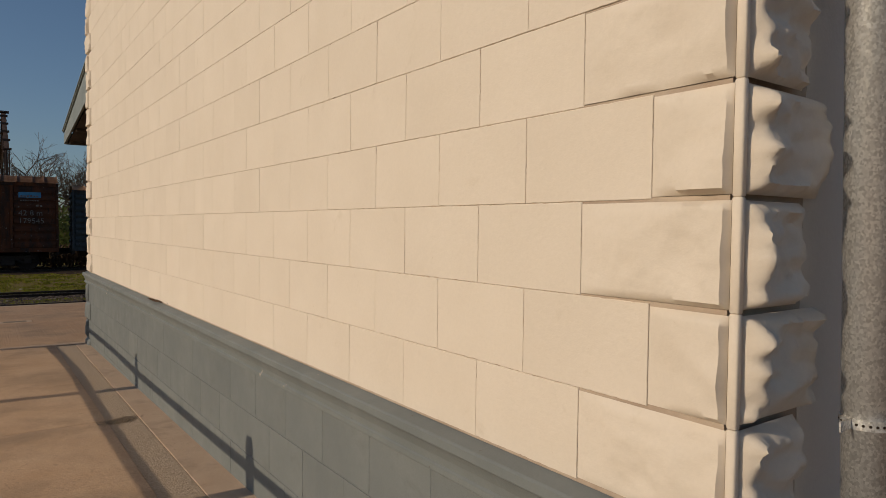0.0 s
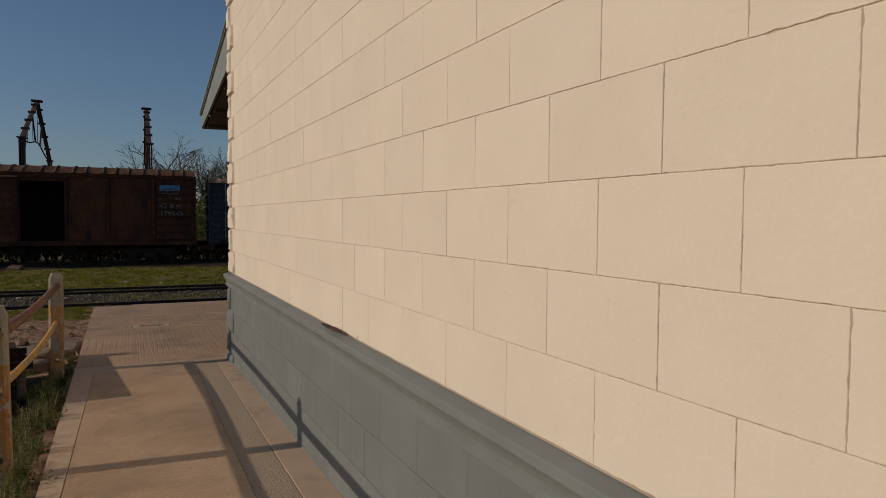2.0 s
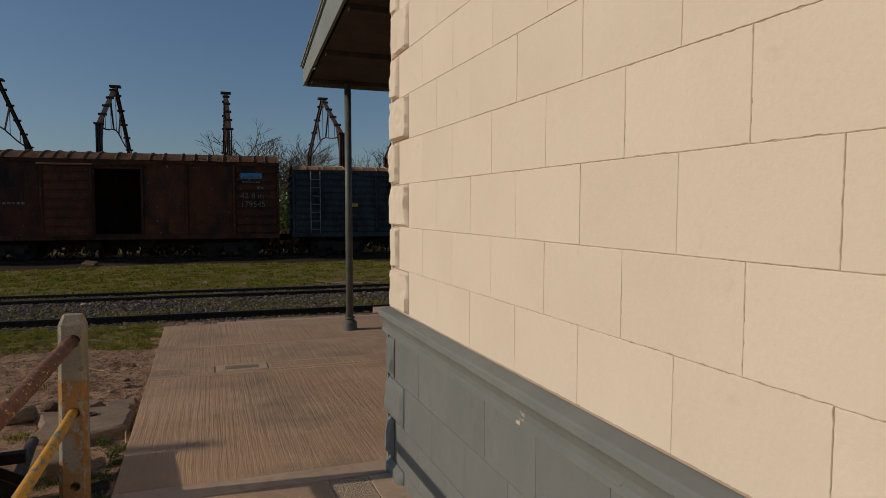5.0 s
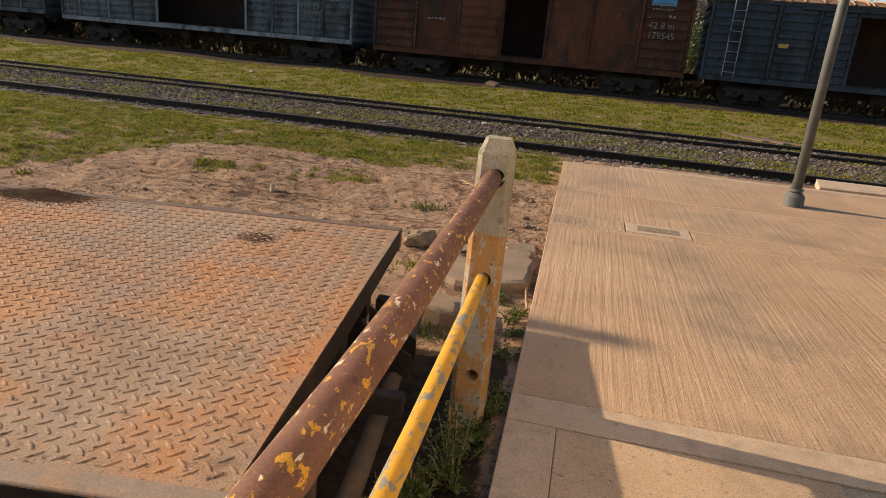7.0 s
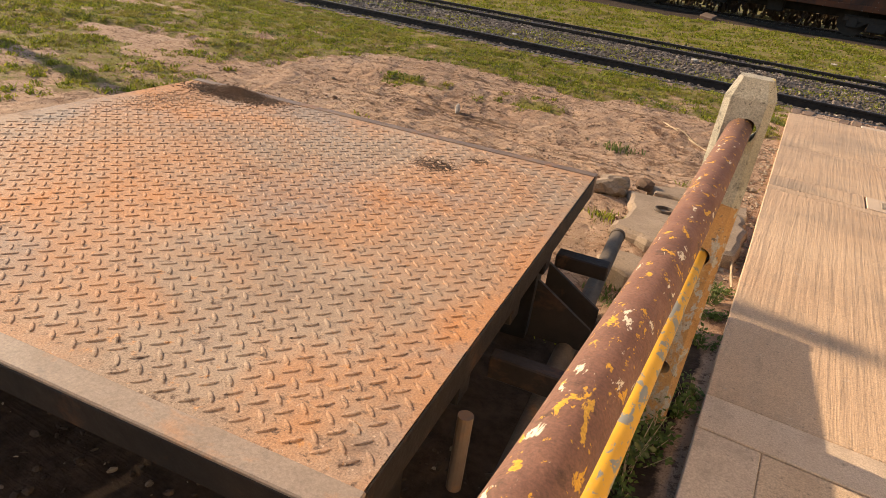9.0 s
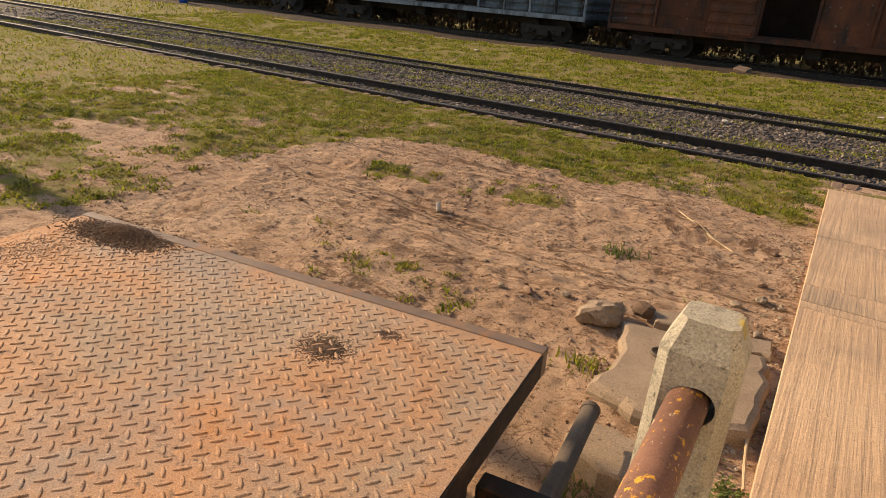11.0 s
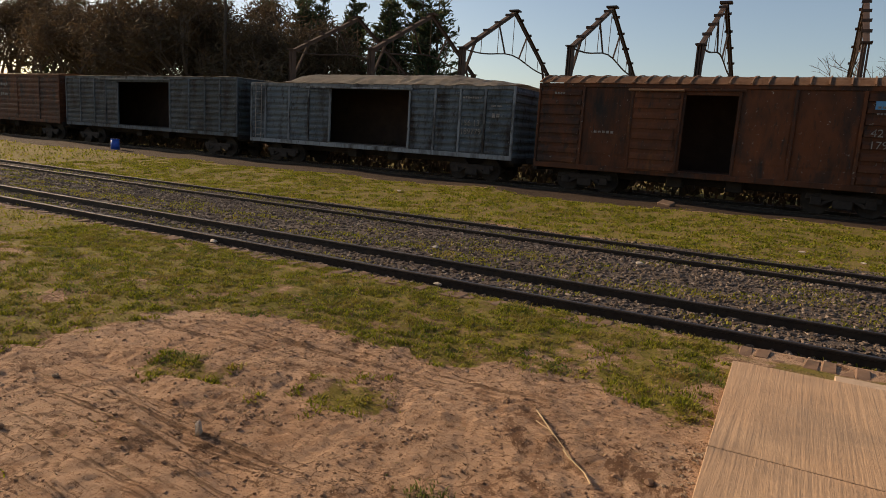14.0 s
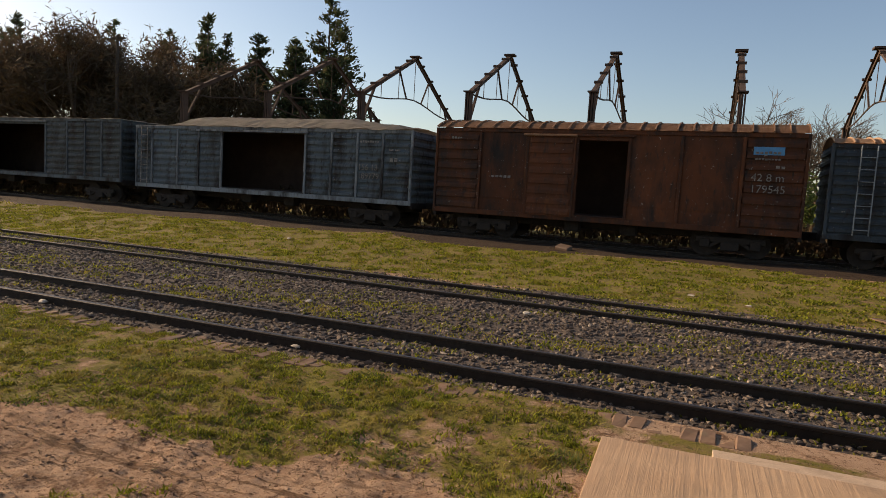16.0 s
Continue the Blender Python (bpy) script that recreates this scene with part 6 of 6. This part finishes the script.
for i, (x, y, h) in enumerate(((2.0, 40, 3.4), (1.3, 47, 3.8), (-3.5, 50, 3.0), (8.5, 44, 3.0), (-20, 50, 3.4), (-28, 49, 4.0))):
    bare_tree(x, y, h, 560 + i, 1500, M_WEED, 0.6, "low green bush behind the wagons", 4, "low bushes")

r = np.random.RandomState(95)
n = 26000
x = r.uniform(-58, 18, n)
y = r.uniform(32.6, 37.0, n)
hz = (1.05 + 0.45 * wob(x, y, 0.8, 2)) * np.sqrt(r.uniform(0, 1, n))
blades("undergrowth", x, y, hz - 0.25, r.uniform(0.12, 0.35, n), r.uniform(0.03, 0.09, n), M_BROWNLEAF, "rough dead undergrowth behind the wagons", 96, 0.9)
n = 1600
x = r.uniform(-26, 14, n)
y = wag_y(x) + r.uniform(0.1, 2.6, n)
ok = wob(x, y, 0.9, 6) > -0.1
x, y = x[ok], y[ok]
blades("weeds", x, y, ground_z(x, y) - 0.02, r.uniform(0.05, 0.22, len(x)), r.uniform(0.005, 0.014, len(x)), M_BROWNLEAF, "dead weeds growing under the wagons", 97, 0.7)

# far hedge line
r = np.random.RandomState(90)
n = 16000
x = r.uniform(-140, 140, n)
y = r.uniform(78, 92, n)
hz = (2.2 + 1.2 * wob(x, y * 0.1, 0.25, 2) + 0.7 * wob(x, y * 0.1, 1.1, 5)) * np.sqrt(r.uniform(0, 1, n))
blades("far_hedge", x, y, hz - 0.3, r.uniform(0.3, 0.8, n), r.uniform(0.12, 0.35, n), M_BROWNLEAF, "distant brown hedge line beyond the yard", 91, 0.8)

upole = empty("utility_pole", pose(-43.3, 46.5, -0.1), "dark wooden utility pole with a short crossarm", "utility pole")
part("shaft", rod((0, 0, 0), (0, 0, 11.7), 0.15, 0.11, 10), M_BARK, upole)
part("crossarm", box((-0.75, -0.06, 11.4), (0.75, 0.06, 11.55), 0.01), M_BARK, upole)
for s in (-0.6, 0, 0.6):
    part("insulator", rod((s, 0, 11.55), (s, 0, 11.77), 0.05, 0.03, 8), M_BARK, upole)
# unseen pole, added to cast the soft shadow band over the platform
ypole = empty("yard_pole", pose(-13.0, 8.95, -0.1), "unseen pole added for its shadow band on the platform", "pole")
part("shaft", rod((0, 0, 0), (0, 0, 5.05), 0.10, 0.075, 12), M_BARK, ypole)

# blue drum, boards and scraps by the wagons
drum = empty("plastic_drum", pose(-31.6, 28.7, gz(-31.6, 28.7)), "small blue plastic drum on the grass", "drum")
part("body", rod((0, 0, 0), (0, 0, 0.5), 0.21, 0.19, 20), M_BLUE, drum, smooth=True)
part("rim", rod((0, 0, 0.48), (0, 0, 0.52), 0.215, 0.215, 20), M_BLUE, drum)
for i, (x, y, a, L) in enumerate(((2.15, 21.6, -58, 1.3), (2.55, 21.5, -52, 1.2), (2.95, 21.4, -40, 1.1))):
    ob = part("board", box((-L / 2, -0.09, 0), (L / 2, 0.09, 0.035), 0.005), M_EDGE, None)
    ob.matrix_basis = pose(x, y, gz(x, y) + 0.012, 0, 0, a)
    tagged(ob, "rusty flat board lying in the grass", "board", "boards in the grass")
ob = part("metal_scrap", box((-0.22, -0.15, 0), (0.22, 0.15, 0.12), 0.02, pose(0, 0, 0, 18, 6, -20)), M_EDGE, None)
ob.location = (-4.9, 28.35, gz(-4.9, 28.35) + 0.01)
tagged(ob, "bent piece of rusty scrap metal on the ground", "scrap")


# ---- wall blocks, plinth and quoins ----
def quoin(name, ln_wall, ln_end, h, material, seed, flip, fine=False):
    """A rock-faced corner stone: rough on the wall's face and on the end face, with a narrow plain arris."""
    r = random.Random(seed)
    off = Vector((r.uniform(0, 90), r.uniform(0, 90), r.uniform(0, 90)))
    bm = bmesh.new()
    g = 0.006

    def face(length, place, nu, end):
        nv = 20 if fine else 8
        rows = []
        for j in range(nv + 1):
            row = []
            for i in range(nu + 1):
                u, v = i / nu, j / nv
                p = (u * length, g + (h - 2 * g) * v)
                q = Vector((p[0] * 7.5, p[1] * 7.5, 0)) + off
                if end:
                    e = min(1, min(u * length, length - u * length, v * h, h - v * h) / 0.022) ** 0.6
                    k = 0.55 + 1.0 * noise.noise(Vector((q.x * 0.9, q.y * 2.8, 3))) - 0.4 * abs(noise.noise(q * 2.3))
                    ridge = math.exp(-((u * length - 0.035 - 0.03 * noise.noise(Vector((1, q.y * 3.6, off.x)))) / 0.020) ** 2)
                    d = e * (0.012 + 0.026 * max(0, k) + 0.022 * ridge * (0.6 + 0.8 * noise.noise(Vector((5, q.y * 2.2, off.y)))) + 0.020 * max(0, 0.35 - abs(noise.noise(Vector((q.x * 1.3, q.y * 2.2, 9)))) * 1.6) + 0.006 * noise.noise(q * 5) + 0.003 * noise.noise(q * 13))
                else:
                    wv = 0.004 * noise.noise(Vector((off.x, q.y * 2.5, q.x * 0.4)))
                    e = min(1, max(0, (u * length + wv) / 0.006), v * h / 0.006, max(0, (h - v * h + wv * 2) / 0.014))
                    k = (1 - u) ** 0.8 * (0.7 + 0.7 * noise.noise(q * 0.6))
                    d = 0.001 + (2.0 if flip else 1.0) * e * max(0.0, 0.024 * k + 0.014 * noise.noise(q * 1.1) * min(1, 5 * (1 - u)) + 0.006 * (0.4 - abs(noise.noise(q * 1.9))) * min(1, 4 * (1 - u)) + 0.0018 * noise.noise(q * 6.0))
                    if flip:
                        e = min(1, u * length / 0.012, (length - u * length + wv) / 0.010, v * h / 0.012, (h - v * h + wv) / 0.012)
                        d = max(0.0, e) ** 0.7 * (0.022 + 0.016 * noise.noise(q * 0.8) + 0.012 * abs(noise.noise(q * 1.6)) + 0.002 * noise.noise(q * 6.0))
                if min(u, 1 - u, v, 1 - v) == 0:
                    d = 0.0
                row.append(bm.verts.new(place(p[0], p[1], d)))
            rows.append(row)
        for a, b in zip(rows, rows[1:]):
            for i in range(nu):
                bm.faces.new((a[i], a[i + 1], b[i + 1], b[i]))

    s = -1 if flip else 1
    m = 0.014
    face(ln_wall - m, lambda u, v, d: (-d, s * (m + u), v), max(8, int(ln_wall / (0.009 if fine else 0.02))), False)
    face(ln_end - m, lambda u, v, d: (m + u, -s * d, v), max(8, int(ln_end / (0.008 if fine else 0.02))), True)
    add_box(bm, (-0.007, min(-s * 0.010, s * (m - 0.003)), 0.0), (m - 0.003, max(-s * 0.010, s * (m - 0.003)), h), 0.003)
    me = bpy.data.meshes.new(name)
    bmesh.ops.recalc_face_normals(bm, faces=bm.faces[:])
    bm.to_mesh(me)
    bm.free()
    me.polygons.foreach_set("use_smooth", [True] * len(me.polygons))
    me.set_sharp_from_angle(angle=radians(55))
    me.materials.append(material)
    return me


QUOIN_N = int((5.3 - CREAM_Z) / P)
for corner, flip in ((Y0, False), (Y1, True)):
    for k in range(QUOIN_N):
        z = CREAM_Z + k * P
        wide = (k % 2 == 0)
        ln = ((0.31, 0.13) if flip else (BL, BL / 2))[0 if wide else 1]
        ob = new("quoin_stone", quoin("quoin_stone", ln - 0.002, 0.24 if wide else 0.32, P, M_CREAM, 600 + k % 9 + (20 if flip else 0), flip, k < 14))
        ob.location = (0.0, corner, z)
        ob.parent = wall_west
    for k in range(4):
        z = 0.400 + P * (1 - k)
        wide = k % 2 == 1
        ln = ((0.31, 0.13) if flip else (BL, BL / 2))[0 if wide else 1]
        ob = new("quoin_stone", quoin("quoin_stone", ln, 0.20 if wide else 0.36, P, M_GREY, 660 + k, flip))
        ob.location = (BASE_X, corner - (0.03 if not flip else -0.03), z - P)
        ob.parent = wall_west

# plinth moulding
prof = [(0.0, 0.838), (0.058, 0.826), (0.066, 0.820), (0.066, 0.794), (0.058, 0.788), (0.050, 0.774), (0.040, 0.750), (0.036, 0.725), (0.044, 0.718), (0.044, 0.700), (0.036, 0.694), (0.0, 0.692)]
bm = bmesh.new()
ys = list(np.arange(Y0 - 0.08, Y1 + 0.08, 0.06)) + [Y1 + 0.08]
mr = random.Random(8)
rows = []
for y in ys:
    chip = 0.010 * max(0, noise.noise(Vector((y * 5.1, 2.0, 0)))) ** 1.0 + (0.014 if noise.noise(Vector((y * 2.7, 9.0, 3))) > 0.42 else 0)
    rows.append([bm.verts.new((-u + (chip if 1 <= i <= 3 else 0), y, v - 0.053 - (chip * 0.7 if 1 <= i <= 2 else 0))) for i, (u, v) in enumerate(prof)])
for a, b in zip(rows, rows[1:]):
    for i in range(len(prof) - 1):
        bm.faces.new((a[i], a[i + 1], b[i + 1], b[i]))
bm.faces.new(rows[0])
bm.faces.new(rows[-1])
bmesh.ops.recalc_face_normals(bm, faces=bm.faces[:])
part("plinth_moulding", bm, M_GREY_CHIP, wall_west, "chipped grey painted moulding")

# plinth blocks
plinth = part("plinth", box((BASE_X + 0.0045, Y0 - 0.01, -0.3), (0.0042, Y1 + 0.01, 0.656)), M_GREY, wall_west, "grey painted plinth")
for k in range(4):
    z = 0.400 - P * (k - 0)
    top = 0.655 if k == 0 else z + P
    wide = k % 2 == 1
    y, end = Y0 + (BL if wide else BL / 2), Y1 - (0.31 if wide else 0.13)
    ph = PHASE + (0 if wide else BL / 2)
    marks = [y] + [v for v in np.arange(ph - 10 * BL, Y1, BL) if y + 0.05 < v < end - 0.05] + [end]
    for a, b in zip(marks, marks[1:]):
        put_block("plinth_block", a, z, round(b - a, 3), round(top - z, 4), M_GREY, BASE_X, plinth)

# cream blocks: the nearest as pieces, the upper courses joined
upper = []
for k in range(QUOIN_N):
    z = CREAM_Z + k * P
    wide = k % 2 == 0
    y, end = Y0 + (BL if wide else BL / 2), Y1 - (0.31 if wide else 0.13)
    ph = PHASE + (0 if wide else BL / 2)
    marks = [y] + [v for v in np.arange(ph - 10 * BL, Y1, BL) if y + 0.05 < v < end - 0.05] + [end]
    for a, b in zip(marks, marks[1:]):
        if k < 13:
            put_block("block", a, z, round(b - a, 3), P, M_CREAM, 0.0, wall_west)
        else:
            upper.append((a, z, b - a))
uv, uf = [], []
for i, (a, z, ln) in enumerate(upper):
    me = block_mesh("tmp", ln, P, M_CREAM, i % 7)
    b0 = len(uv)
    uv.extend([(v.co.x, v.co.y + a, v.co.z + z) for v in me.vertices])
    uf.extend([tuple(b0 + q for q in p.vertices) for p in me.polygons])
    bpy.data.meshes.remove(me)
tagged(raw("upper_blocks", uv, uf, M_CREAM, wall_west), kind="stuff")
